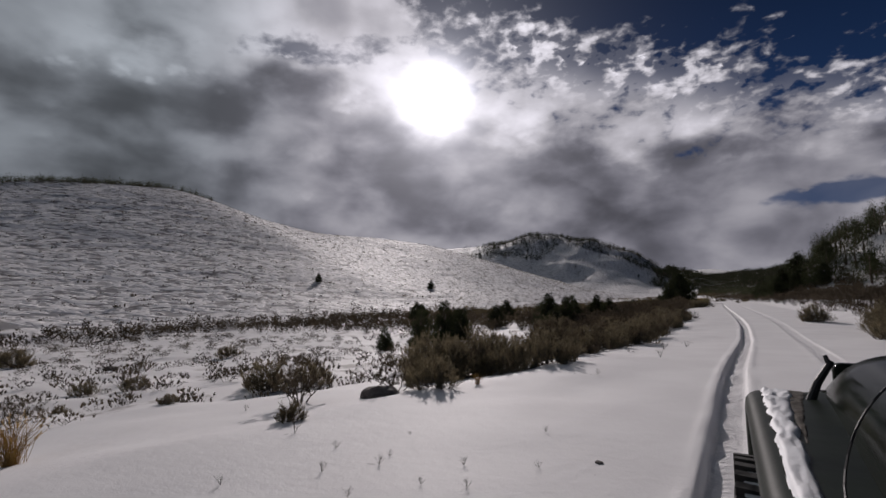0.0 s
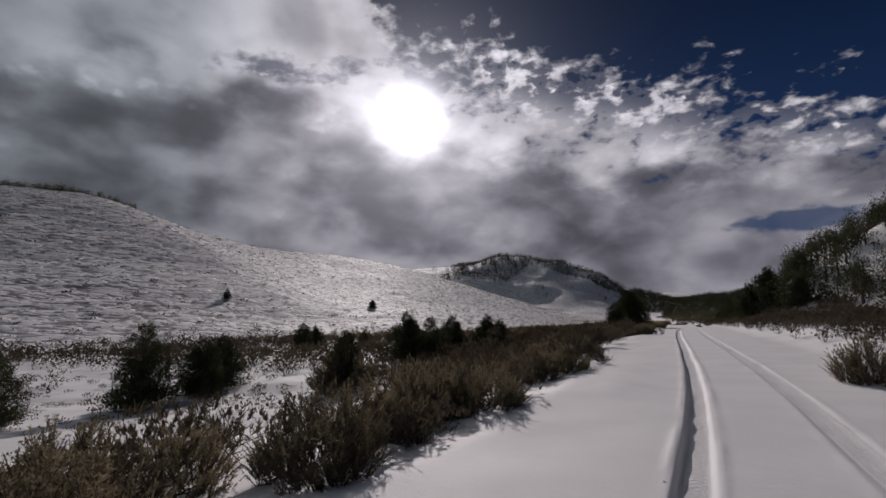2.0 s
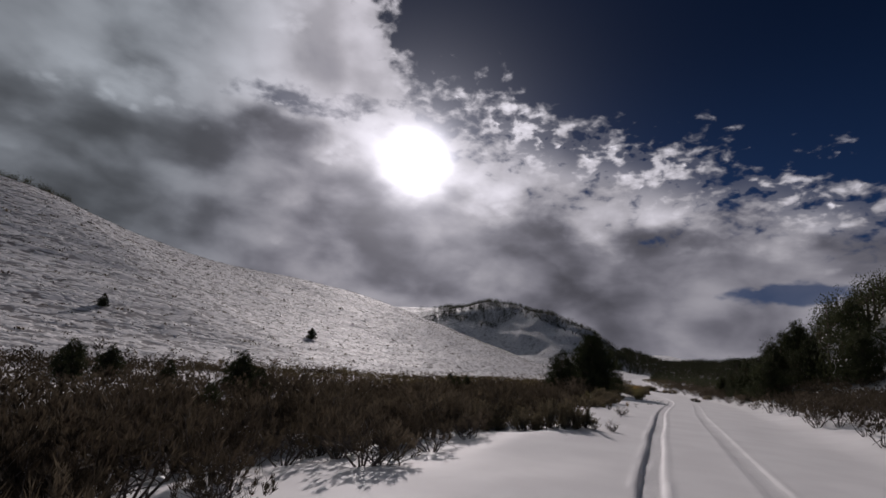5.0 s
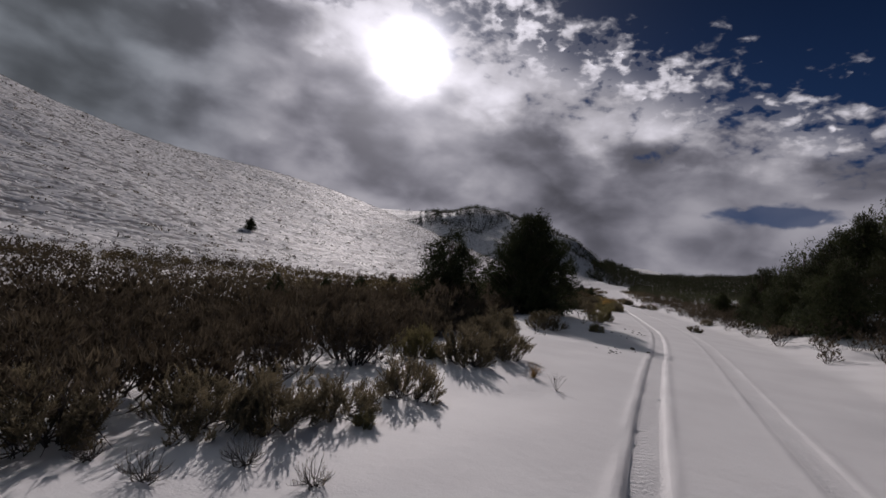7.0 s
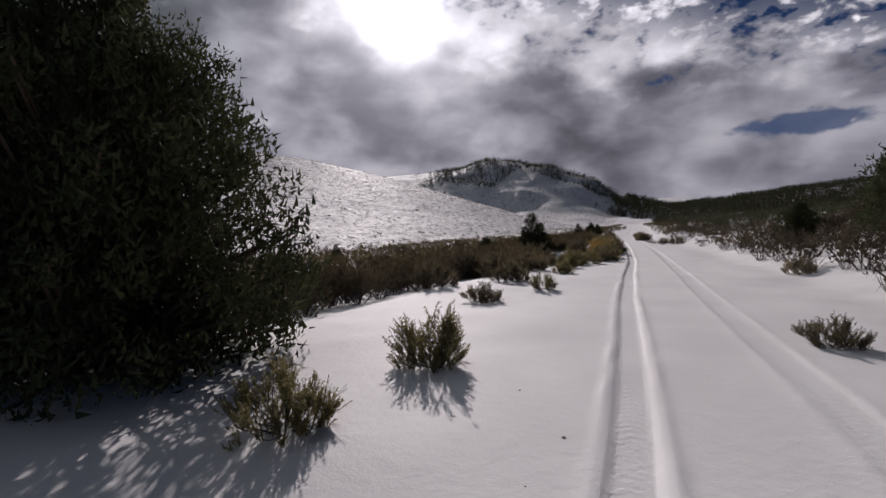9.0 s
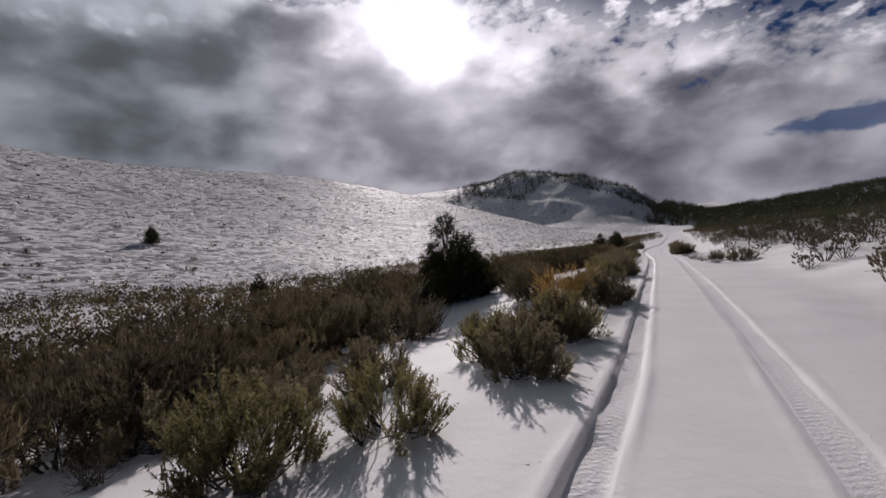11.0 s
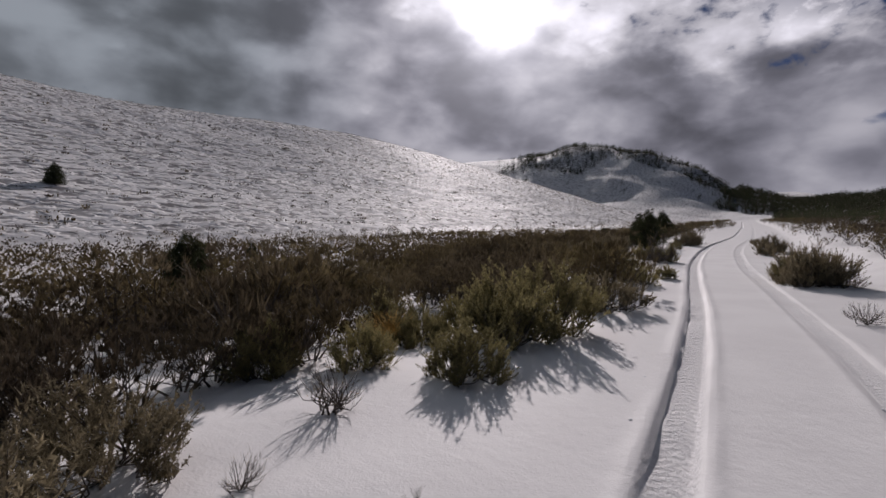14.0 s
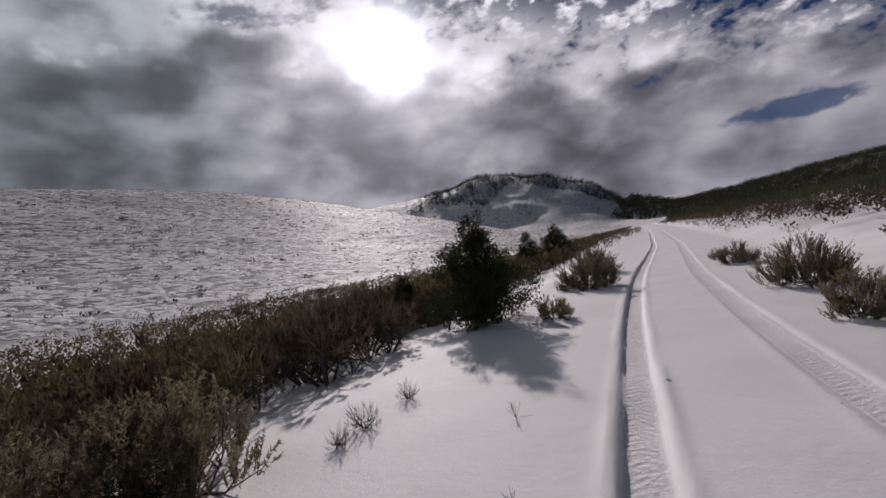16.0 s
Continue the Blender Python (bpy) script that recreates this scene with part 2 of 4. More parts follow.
def snow_ground(n, b):
    geo = n.add("ShaderNodeNewGeometry").outputs["Position"]
    uv = n.add("ShaderNodeUVMap")
    uv.uv_map = "lane"
    sep = n.add("ShaderNodeSeparateXYZ")
    n.put(sep.inputs[0], uv.outputs[0])
    u, y, _ = sep.outputs
    pos = n.add("ShaderNodeSeparateXYZ")
    n.put(pos.inputs[0], geo)
    grain = n.noise(geo, 60.0, 3.0)
    drift = n.noise(geo, 0.8, 5.0, 0.5)
    col = n.mix(n.step(drift, 0.3, 0.7), (0.825, 0.805, 0.80), (0.885, 0.868, 0.86))
    # packed snow in the wheel lanes, with the prints of the tread
    lane = n.math("MINIMUM", n.math("ABSOLUTE", u), n.math("ABSOLUTE", n.math("SUBTRACT", u, 1.6)))
    packed = n.step(n.math("ADD", lane, n.math("MULTIPLY", n.math("SUBTRACT", drift, 0.5), 0.06)), 0.11, 0.16, 1.0, 0.0)
    clear_print = n.math("ADD", n.step(y, 76.0, 60.0), n.step(y, 92.0, 106.0))
    clear_print = n.math("MULTIPLY", n.math("ADD", n.math("MULTIPLY", clear_print, 0.7), 0.3), n.step(u, 0.6, 0.9, 1.0, 0.55))
    packed = n.math("MULTIPLY", packed, clear_print)
    saw = n.math("ADD", y, n.math("MULTIPLY", lane, 0.7))
    saw = n.math("ADD", saw, n.math("MULTIPLY", n.noise(geo, 9.0, 3.0), 0.09))
    tread = n.math("SINE", n.math("MULTIPLY", saw, 62.0))
    crumb = n.noise(geo, 22.0, 4.0, 0.7)
    col = n.mix(n.math("MULTIPLY", packed, n.step(crumb, 0.35, 0.75, 0.1, 0.45)), col, (0.52, 0.52, 0.54))
    # litter and bare soil on the flats beside the road
    litter = n.noise(geo, 0.55, 6.0, 0.62)
    litter = n.step(litter, 0.56, 0.66)
    flats = n.step(u, -5.0, -9.0)
    flats = n.math("MULTIPLY", flats, n.step(pos.outputs[0], -95.0, -70.0))
    col = n.mix(n.math("MULTIPLY", n.math("MULTIPLY", litter, flats), 0.55), col, (0.16, 0.12, 0.09))
    b.inputs["Specular IOR Level"].default_value = 0.2
    h = n.math("ADD", n.math("MULTIPLY", grain, 0.15), n.math("MULTIPLY", n.noise(geo, 7.0, 5.0, 0.6), 0.5))
    h = n.math("ADD", h, n.math("MULTIPLY", packed, n.math("ADD", n.math("MULTIPLY", tread, 0.15), n.math("MULTIPLY", crumb, 1.8))))
    # wind-carved steps of snow that run round the long hill, shaded sides painted dark
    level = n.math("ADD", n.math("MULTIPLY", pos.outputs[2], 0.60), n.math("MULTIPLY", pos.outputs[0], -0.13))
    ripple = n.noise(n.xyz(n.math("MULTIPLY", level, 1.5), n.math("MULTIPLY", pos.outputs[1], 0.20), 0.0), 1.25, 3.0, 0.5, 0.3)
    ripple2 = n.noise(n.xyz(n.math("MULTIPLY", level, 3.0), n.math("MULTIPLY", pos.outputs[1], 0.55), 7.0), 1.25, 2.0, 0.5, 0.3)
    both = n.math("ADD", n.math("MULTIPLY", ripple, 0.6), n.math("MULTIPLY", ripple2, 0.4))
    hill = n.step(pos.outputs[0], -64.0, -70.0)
    # dark dashes in the snow's colour stand in for shadows of buried brush mounds
    shade_dash = n.math("MULTIPLY", n.step(both, 0.515, 0.56), n.step(n.noise(geo, 0.05, 3.0), 0.3, 0.6, 0.6, 1.0))
    col = n.mix(n.math("MULTIPLY", n.math("MULTIPLY", shade_dash, hill), 0.85), col, (0.10, 0.09, 0.095))
    ripple = n.step(both, 0.55, 0.45)
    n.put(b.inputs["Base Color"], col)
    h = n.math("ADD", h, n.math("MULTIPLY", n.math("MULTIPLY", ripple, hill), 14.0))
    bump(n, b, h, 0.45, 0.04)


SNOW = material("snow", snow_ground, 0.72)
SNOW_LUMP = material("snow_lump", plain((0.78, 0.79, 0.81), (0.87, 0.87, 0.88), 12, 0.6, relief=0.4), 0.6)
SAGE = material("sage_leaf", leafy((0.125, 0.103, 0.066), (0.34, 0.285, 0.18), 5, 0.5, 0.42), 0.8)
SAGE_GREEN = material("sage_leaf_green", leafy((0.165, 0.145, 0.068), (0.42, 0.365, 0.175), 5, 0.35, 0.42), 0.8)
def brushy(n, b):
    leafy((0.056, 0.043, 0.031), (0.148, 0.119, 0.082), 0.5, 0.4, 0.3)(n, b)
    old = b.inputs["Base Color"].links[0].from_socket
    geo = n.add("ShaderNodeNewGeometry").outputs["Position"]
    where = n.add("ShaderNodeSeparateXYZ")
    n.put(where.inputs[0], geo)
    patch = n.step(n.noise(geo, 0.11, 4.0), 0.36, 0.60)
    patch = n.math("MULTIPLY", patch, n.step(where.outputs[1], 70.0, 118.0, 0.1, 1.0))
    patch = n.math("MULTIPLY", patch, n.step(where.outputs[0], 4.0, 0.0))
    new_col = n.mix(patch, old, n.mix(1.0, old, (1.55, 1.54, 1.12), "MULTIPLY"))
    clump = n.step(n.noise(geo, 0.75, 2.0, 0.4), 0.34, 0.66, 0.65, 1.35)
    new_col = n.mix(1.0, new_col, n.xyz(clump, clump, clump), "MULTIPLY")
    for link in list(old.links):
        if link.to_node.bl_idname in ("ShaderNodeBsdfPrincipled", "ShaderNodeBsdfTranslucent"):
            n.t.links.new(new_col, link.to_socket)


BRUSH = material("brush_leaf", brushy, 0.85)
TWIG = material("twig_bark", plain((0.05, 0.040, 0.032), (0.15, 0.125, 0.105), 20, relief=0.3, per_thing=0.2), 0.9)
STRAW = material("dry_straw", leafy((0.40, 0.26, 0.085), (0.72, 0.50, 0.19), 6, 0.3, 0.45), 0.7)
JUNIPER = material("juniper_leaf", leafy((0.027, 0.033, 0.016), (0.082, 0.09, 0.04), 2.0, 0.5, 0.2), 0.75)
BARK = material("juniper_bark", plain((0.05, 0.035, 0.025), (0.16, 0.115, 0.085), 14, relief=0.6), 0.9)
ROCK = material("rock", plain((0.07, 0.06, 0.055), (0.22, 0.19, 0.17), 5, relief=0.7), 0.9)

# ---- course of the road ----


def course(points, blur):
    ys = np.arange(-120.0, 800.0, 0.25)
    p = np.array(points, float)
    v = np.interp(ys, p[:, 0], p[:, 1])
    k = np.exp(-0.5 * (np.arange(-60, 61) * 0.25 / blur) ** 2)
    v = np.convolve(np.pad(v, 60, "edge"), k / k.sum(), "valid")
    return lambda y: np.interp(y, ys, v)


# the left wheel lane, the road's height, and the edge where the brush begins
lane_x = course([(-120, -6), (-20, -1.5), (-4, -0.35), (0, -0.12), (4, 0.02), (8, 0.17), (12, 0.42), (15, 0.68), (20, 1.0), (25, 1.25), (31, 1.4), (38, 1.36), (46, 1.25), (54, 1.15),
                 (62, 1.2), (68, 1.2), (76, 1.55), (81, 1.75), (86, 1.8), (92, 1.25), (98, 0.8), (109, 0.2), (120, -0.8), (136, -2.3), (141, -3.0), (149, -4.25),
                 (157, -5.1), (165, -5.6), (187, -6.0), (230, -8.3), (300, -13.3), (500, -24.3)], 2.5)
road_z = course([(-120, 0), (0, -0.1), (5, 0.08), (10, 0.0), (15, -0.12), (22, -0.3), (27, -0.17), (45, 0.05), (62, 0.19), (78, 0.17),
                 (100, 0.15), (110, -0.08), (118, 0.04), (130, -0.05), (150, -0.12), (190, 0.0), (260, 1.0), (500, 3)], 2.5)
edge_x = course([(-120, -12), (-10, -7), (5, -4.0), (8, -2.8), (20, -1.6), (26, -1.1), (31, -1.1), (38, -1.5), (44, -1.6), (48, -1.6), (52, -1.4), (60, -1.0),
                 (66, -1.9), (72, -2.2), (77, -2.8), (84, -3.6), (96, -3.7), (105, -2.1), (114, -1.7), (119, -4.5), (126, -5.1), (135, -4.5),
                 (141, -4.4), (144, -4.9), (148, -8.2), (155, -7.8), (168, -8.5), (185, -10.3), (230, -13.3), (500, -29.3)], 1.0)
RIDGE = course([(-120, 17), (-50, 25), (30, 36), (80, 49), (120, 55.5), (140, 51.5), (160, 47), (200, 45), (250, 46.5), (300, 48.2), (360, 46), (430, 41.3), (500, 35), (600, 22),
                (700, 9), (790, 0)], 14)
CREST = [(-2000, 120), (-900, 122), (-650, 138), (-518, 135), (-440, 142), (-385, 153), (-330, 146), (-296, 136), (-240, 130), (-150, 88), (-85, 45), (-3, 8), (100, 0)]


def smooth(v, lo, hi):
    t = np.clip((v - lo) / (hi - lo), 0, 1)
    return t * t * (3 - 2 * t)


_rng = np.random.default_rng(5)
_lat = _rng.random((64, 64))


def vnoise(x, y):
    """Smooth value noise of plan coordinates, about -1 to 1."""
    xi, yi = np.floor(x).astype(int), np.floor(y).astype(int)
    fx, fy = x - xi, y - yi
    fx, fy = fx * fx * (3 - 2 * fx), fy * fy * (3 - 2 * fy)
    a, b = _lat[xi % 64, yi % 64], _lat[(xi + 1) % 64, yi % 64]
    c, d = _lat[xi % 64, (yi + 1) % 64], _lat[(xi + 1) % 64, (yi + 1) % 64]
    return 2 * ((a * (1 - fx) + b * fx) * (1 - fy) + (c * (1 - fx) + d * fx) * fy) - 1


def bellhill(x, y, x0, y0, rx, ry, h, turn=0.0, power=1.0):
    c, s = math.cos(radians(turn)), math.sin(radians(turn))
    a, b = ((x - x0) * c + (y - y0) * s) / rx, (-(x - x0) * s + (y - y0) * c) / ry
    return h * np.exp(-(a * a + b * b) ** power)


def height(x, y):
    """The ground's height at plan places (arrays)."""
    x, y = np.asarray(x, float), np.asarray(y, float)
    u = x - lane_x(y)
    z = road_z(y).copy()
    # wheel lanes and the berms beside them
    for c in (0.0, 1.6):
        w = c + 0.02 * vnoise(y * 0.35, y * 0 + c)
        d = np.abs(u - w)
        faint = 0.45 + 0.55 * np.clip(smooth(y, 74, 60) + smooth(y, 92, 106), 0, 1)
        z -= faint * (0.07 + 0.035 * smooth(y, 45, 25) if c == 0 else 0.028) * smooth(d, 0.17, 0.125) * (1 + 0.3 * vnoise(x * 5, y * 5))
        z += (0.012 if c == 0 else 0.008) * np.exp(-((d - 0.24) / 0.05) ** 2) * (1 + 1.5 * vnoise(x * 4 + 7, y * 4))
    near_road = smooth(np.abs(u - 0.8), 60, 8)
    z += near_road * (0.05 * vnoise(x * 0.45, y * 0.45) + 0.015 * vnoise(x * 1.9, y * 1.9)) * smooth(np.abs(u - 0.8), 1.2, 2.6)
    # the flats to the left lie lower
    d = np.maximum(edge_x(y) - x, 0)
    z -= 2.6 * (1 - np.exp(-d / 16.0))
    z += smooth(d, 0, 6) * smooth(x, -70, -60) * (0.22 * vnoise(x * 0.22, y * 0.22) + 0.12 * vnoise(x * 0.6, y * 0.6))
    # bank and rising ground to the right
    r = np.maximum(u - 4.2, 0)
    z += 0.35 * smooth(r, 0, 2.5) + np.minimum(0.055 * r, 14) + smooth(r, 0, 3) * (0.18 * vnoise(x * 0.35, y * 0.35) + 0.08 * vnoise(x, y))
    z += bellhill(x, y, 31, 103, 15, 22, 15.5, 0, 1.3) * smooth(r, 1, 9) * (1 + 0.18 * vnoise(x * 0.12, y * 0.12) + 0.06 * vnoise(x * 0.4, y * 0.4))
    # the long snowy hill
    s = (-62 - x) / 130.0
    top = np.where(y < 790, RIDGE(y), 0.0)
    rise = np.where(s > 0, np.power(np.clip(s, 0, 9), 1.2), 0)
    rise = np.where(rise > 0.8, 0.8 + 0.26 * (1 - np.exp(-(rise - 0.8) / 0.26)), rise) - 0.10 * np.clip(s - 1.3, 0, 4)
    z = z + top * rise
    z += smooth(s, 0.0, 0.08) * (0.8 * vnoise(x * 0.05, y * 0.03) + 0.25 * vnoise(x * 0.5, y * 0.12) + 0.10 * vnoise(x * 1.0, y * 0.3)) * smooth(y, 900, 500)
    # far hills
    far = smooth(y, 520, 800)
    crest = np.interp(x + 12 * vnoise(x * 0.02, y * 0.02), [c[0] for c in CREST], [c[1] for c in CREST])
    z += far * crest * smooth(y, 680, 1160) * smooth(y, 1700, 1200)
    z += far * (bellhill(x, y, 230, 1400, 420, 300, 42) + bellhill(x, y, -40, 1900, 300, 300, 84) + bellhill(x, y, 620, 1200, 300, 400, 60))
    z += far * (4 * vnoise(x * 0.012, y * 0.012) + 2.5 * vnoise(x * 0.035, y * 0.035))
    z += 60 * smooth(np.hypot(x, y), 2500, 4200)
    return z


def on_ground(x, y):
    return float(height(np.array([x]), np.array([y]))[0])


def part(name, verts, faces, mat, parent=None, label="", soft=False):
    """One mesh object, from arrays, under a thing or a part."""
    me = bpy.data.meshes.new(name)
    me.from_pydata([tuple(v) for v in verts] if not isinstance(verts, np.ndarray) else verts.tolist(), [],
                   faces if not isinstance(faces, np.ndarray) else faces.tolist())
    me.materials.append(mat)
    if soft:
        me.shade_smooth()
    ob = new(name, me)
    ob.parent = parent
    if label:
        ob["label"] = label
    return ob


def spread(lo, hi, a, b, n):
    """n places from lo to hi whose steps grow from a to b."""
    w = np.linspace(a, b, n)
    c = np.concatenate([[0], np.cumsum(w)])
    return lo + (hi - lo) * c / c[-1]


def build_ground():
    us = np.concatenate([
        -spread(400, 3800, 8, 600, 26)[::-1], -spread(240, 400, 2, 10, 30)[::-1][:-1], -np.arange(64, 240, 1.15)[::-1],
        -spread(12, 63.5, 0.3, 1.0, 90)[::-1][:-1], -spread(1.0, 12, 0.12, 0.3, 56)[::-1], np.arange(-0.9, -0.3, 0.055), np.arange(-0.3, 0.29, 0.03), np.arange(0.3, 2.55, 0.055),
        spread(2.6, 12, 0.12, 0.35, 46), spread(12.4, 160, 0.6, 6, 60), spread(168, 3800, 10, 600, 28)])
    ys = np.concatenate([
        -spread(25, 3000, 4, 500, 24)[::-1], np.arange(-24, -2, 0.8), np.arange(-2, 175, 0.3), spread(175.5, 420, 0.5, 2.2, 190),
        spread(424, 900, 3, 9, 80), spread(910, 1500, 9, 14, 52), spread(1515, 4200, 20, 400, 24)])
    U, Y = np.meshgrid(us, ys, indexing="ij")
    X = U + lane_x(Y) * smooth(np.abs(U), 70, 30)
    Z = height(X, Y)
    nu, ny = U.shape
    me = bpy.data.meshes.new("ground")
    v = np.stack([X, Y, Z], -1).reshape(-1, 3)
    i = np.arange(nu * ny).reshape(nu, ny)
    q = np.stack([i[:-1, :-1], i[1:, :-1], i[1:, 1:], i[:-1, 1:]], -1).reshape(-1, 4)
    me.vertices.add(len(v)), me.loops.add(q.size), me.polygons.add(len(q))
    me.vertices.foreach_set("co", v.ravel())
    me.loops.foreach_set("vertex_index", q.ravel())
    me.polygons.foreach_set("loop_start", np.arange(0, q.size, 4))
    me.polygons.foreach_set("loop_total", np.full(len(q), 4))
    me.update(calc_edges=True)
    lane = me.uv_layers.new(name="lane")
    lane.data.foreach_set("uv", np.stack([(X - lane_x(Y)).reshape(-1)[q.ravel()], Y.reshape(-1)[q.ravel()]], -1).ravel())
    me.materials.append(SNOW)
    me.shade_smooth()
    tagged(new("ground", me), "snow-covered ground with a rutted track, flats and hills", "ground", kind="structure")


build_ground()

# ---- plants ----


class Mesh:
    """Gathers triangles and quads of several pieces."""

    def __init__(self):
        self.v, self.f = [], []

    def rod(self, a, b, ra, rb, sides=3):
        a, b = Vector(a), Vector(b)
        d = (b - a).normalized()
        s = d.cross(Vector((0.3, 0.7, 0.2))).normalized()
        t = d.cross(s)
        k = len(self.v)
        for p, r in ((a, ra), (b, rb)):
            for i in range(sides):
                w = 2 * math.pi * i / sides
                self.v.append(p + s * (r * math.cos(w)) + t * (r * math.sin(w)))
        for i in range(sides):
            j = (i + 1) % sides
            self.f.append((k + i, k + j, k + sides + j, k + sides + i))

    def leaf(self, p, d, side, long, wide):
        """A narrow folded leaf of two triangles."""
        k = len(self.v)
        d, side = Vector(d), Vector(side)
        up = d.cross(side) * 0.35
        mid = Vector(p) + d * (long * 0.55)
        self.v += [Vector(p), mid + side * wide - up * wide, Vector(p) + d * long, mid - side * wide - up * wide]
        self.f += [(k, k + 1, k + 2), (k, k + 2, k + 3)]


def blade(m, p, d, side, long, wide):
    """A blade of one triangle."""
    k = len(m.v)
    p, d, side = Vector(p), Vector(d), Vector(side)
    m.v += [p - side * wide, p + side * wide, p + d * long]
    m.f.append((k, k + 1, k + 2))


def rand_dir(rng, up=0.0):
    v = Vector((rng.gauss(0, 1), rng.gauss(0, 1), rng.gauss(0, 1) + up))
    return v.normalized()


def sage_meshes(seed, tall, wide, stems=12, forks=6, sprigs=8, leaves=13, leaf=0.018, spread=1.0, wide_leaf=0.30):
    """Woody stems, sprigs and leaves of one shrub that stands at the origin and is with bare crooked stems below its leafy heads."""
    rng = random.Random(seed)
    wood, green = Mesh(), Mesh()
    lobes = [(rng.uniform(0, 6.28), rng.uniform(0.65, 1.2)) for _ in range(5)]

    def reach(w):
        k = 1.0
        for w0, f in lobes:
            k *= 1 + (f - 1) * math.exp(-(math.sin((w - w0) / 2) / 0.4) ** 2)
        return k
    for i in range(stems):
        w = 2 * math.pi * (i + rng.random()) / stems
        r = wide * 0.5 * rng.uniform(0.15, 0.45) * reach(w)
        root = Vector((rng.gauss(0, 0.07) * wide, rng.gauss(0, 0.07) * wide, -0.08))
        knee = root + Vector((math.cos(w) * r, math.sin(w) * r, tall * rng.uniform(0.08, 0.22) + 0.06))
        elbow = root.lerp(knee, 0.5) + rand_dir(rng) * 0.05 * tall
        wood.rod(root, elbow, 0.024 * tall, 0.018 * tall, 5)
        wood.rod(elbow, knee, 0.018 * tall, 0.012 * tall, 5)
        for j in range(forks):
            w2, q = w + rng.gauss(0, 0.45), rng.random() ** 0.45
            r2 = wide * 0.5 * q * reach(w2) * 0.9
            env = tall * (max(0.0, 1 - (0.94 * q) ** 2.2) ** 0.5) + 0.08 * tall
            fork = Vector((math.cos(w2) * r2, math.sin(w2) * r2, env * rng.uniform(0.14, 0.80)))
            bend = knee.lerp(fork, 0.5) + Vector((rng.gauss(0, 0.04), rng.gauss(0, 0.04), -0.05 * tall))
            wood.rod(knee, bend, 0.009 * tall, 0.007 * tall)
            wood.rod(bend, fork, 0.007 * tall, 0.004 * tall)
            for k in range(sprigs):
                start = fork.lerp(bend, rng.random() * (0.6 if k % 4 else 1.0)) + rand_dir(rng) * 0.03 * tall
                d = (Vector((math.cos(w2) * q, math.sin(w2) * q, 0)) * 0.6 * spread + Vector((0, 0, 0.95)) + rand_dir(rng) * 0.6).normalized()
                long = tall * rng.uniform(0.13, 0.30)
                tip = start + (d + Vector((0, 0, 0.2))).normalized() * long
                blade(wood, start, (tip - start).normalized(), d.cross(rand_dir(rng)).normalized(), long, 0.004 * tall)
                for m in range(leaves):
                    p = start.lerp(tip, rng.random() ** 0.7 * 1.02)
                    e = (d * 0.7 + rand_dir(rng, 0.4) * 0.9).normalized()
                    s = leaf * rng.uniform(0.7, 1.5)
                    blade(green, p, e, e.cross(rand_dir(rng)).normalized(), s * 2.3, s * wide_leaf)
    return wood, green


def brush_meshes(seed, tall, wide, blades=160, leaf=0.02, long=1.0):
    """A cheap shrub: crooked stems that carry several rounded heads of short sprigs."""
    rng = random.Random(seed)
    wood, green = Mesh(), Mesh()
    heads = []
    for k in range(7):
        w, q = 2 * math.pi * (k + rng.random()) / 7, (0.0 if k == 0 else rng.uniform(0.5, 1.0))
        c = Vector((math.cos(w) * q * wide * 0.32, math.sin(w) * q * wide * 0.32, tall * (rng.uniform(0.42, 0.62) - 0.2 * q)))
        heads.append((c, wide * rng.uniform(0.16, 0.27), tall * rng.uniform(0.28, 0.44)))
    for c, rx, rz in heads:
        elbow = Vector((c.x * 0.55 + rng.gauss(0, 0.04), c.y * 0.55 + rng.gauss(0, 0.04), c.z * 0.4))
        if blades > 100:
            wood.rod((c.x * 0.1, c.y * 0.1, -0.05), elbow, 0.020 * tall, 0.013 * tall)
            wood.rod(elbow, c, 0.013 * tall, 0.006 * tall)
        else:
            blade(wood, (c.x * 0.1, c.y * 0.1, -0.05), c.normalized(), Vector((c.y, -c.x, 0.01)).normalized(), c.length, 0.02 * tall)
        for _ in range(max(1, blades // 110)):
            d = rand_dir(rng, 0.8)
            blade(wood, elbow.lerp(c, rng.random()), d, d.cross(rand_dir(rng)).normalized(), rz * rng.uniform(0.9, 1.5), 0.008)
    each = 12 if blades > 200 else 6
    for i in range(blades // each):
        c, rx, rz = heads[i % 7]
        v = rand_dir(rng, 0.45)
        if v.z < -0.5:
            v.z = -v.z
        far = rng.uniform(0.45, 1.1)
        p0 = c + Vector((v.x * rx, v.y * rx, v.z * rz)) * far
        lean = (v * 0.45 + Vector((0, 0, 0.9)) + rand_dir(rng) * 0.35).normalized()
        for k in range(each):
            p = p0 + rand_dir(rng) * 0.05 * tall * rng.random()
            d = (lean + rand_dir(rng) * 0.5).normalized()
            blade(green, p, d, d.cross(rand_dir(rng)).normalized(), long * tall * rng.uniform(0.06, 0.15), leaf * rng.uniform(0.6, 1.4))
    return wood, green


def shrub(name, label, seed, leaf_mat, **shape):
    wood, green = sage_meshes(seed, **shape)
    base = new(name)
    part("wood", wood.v, wood.f, TWIG, base)
    part("foliage", green.v, green.f, leaf_mat, base)
    return tagged(base, label, "shrub")


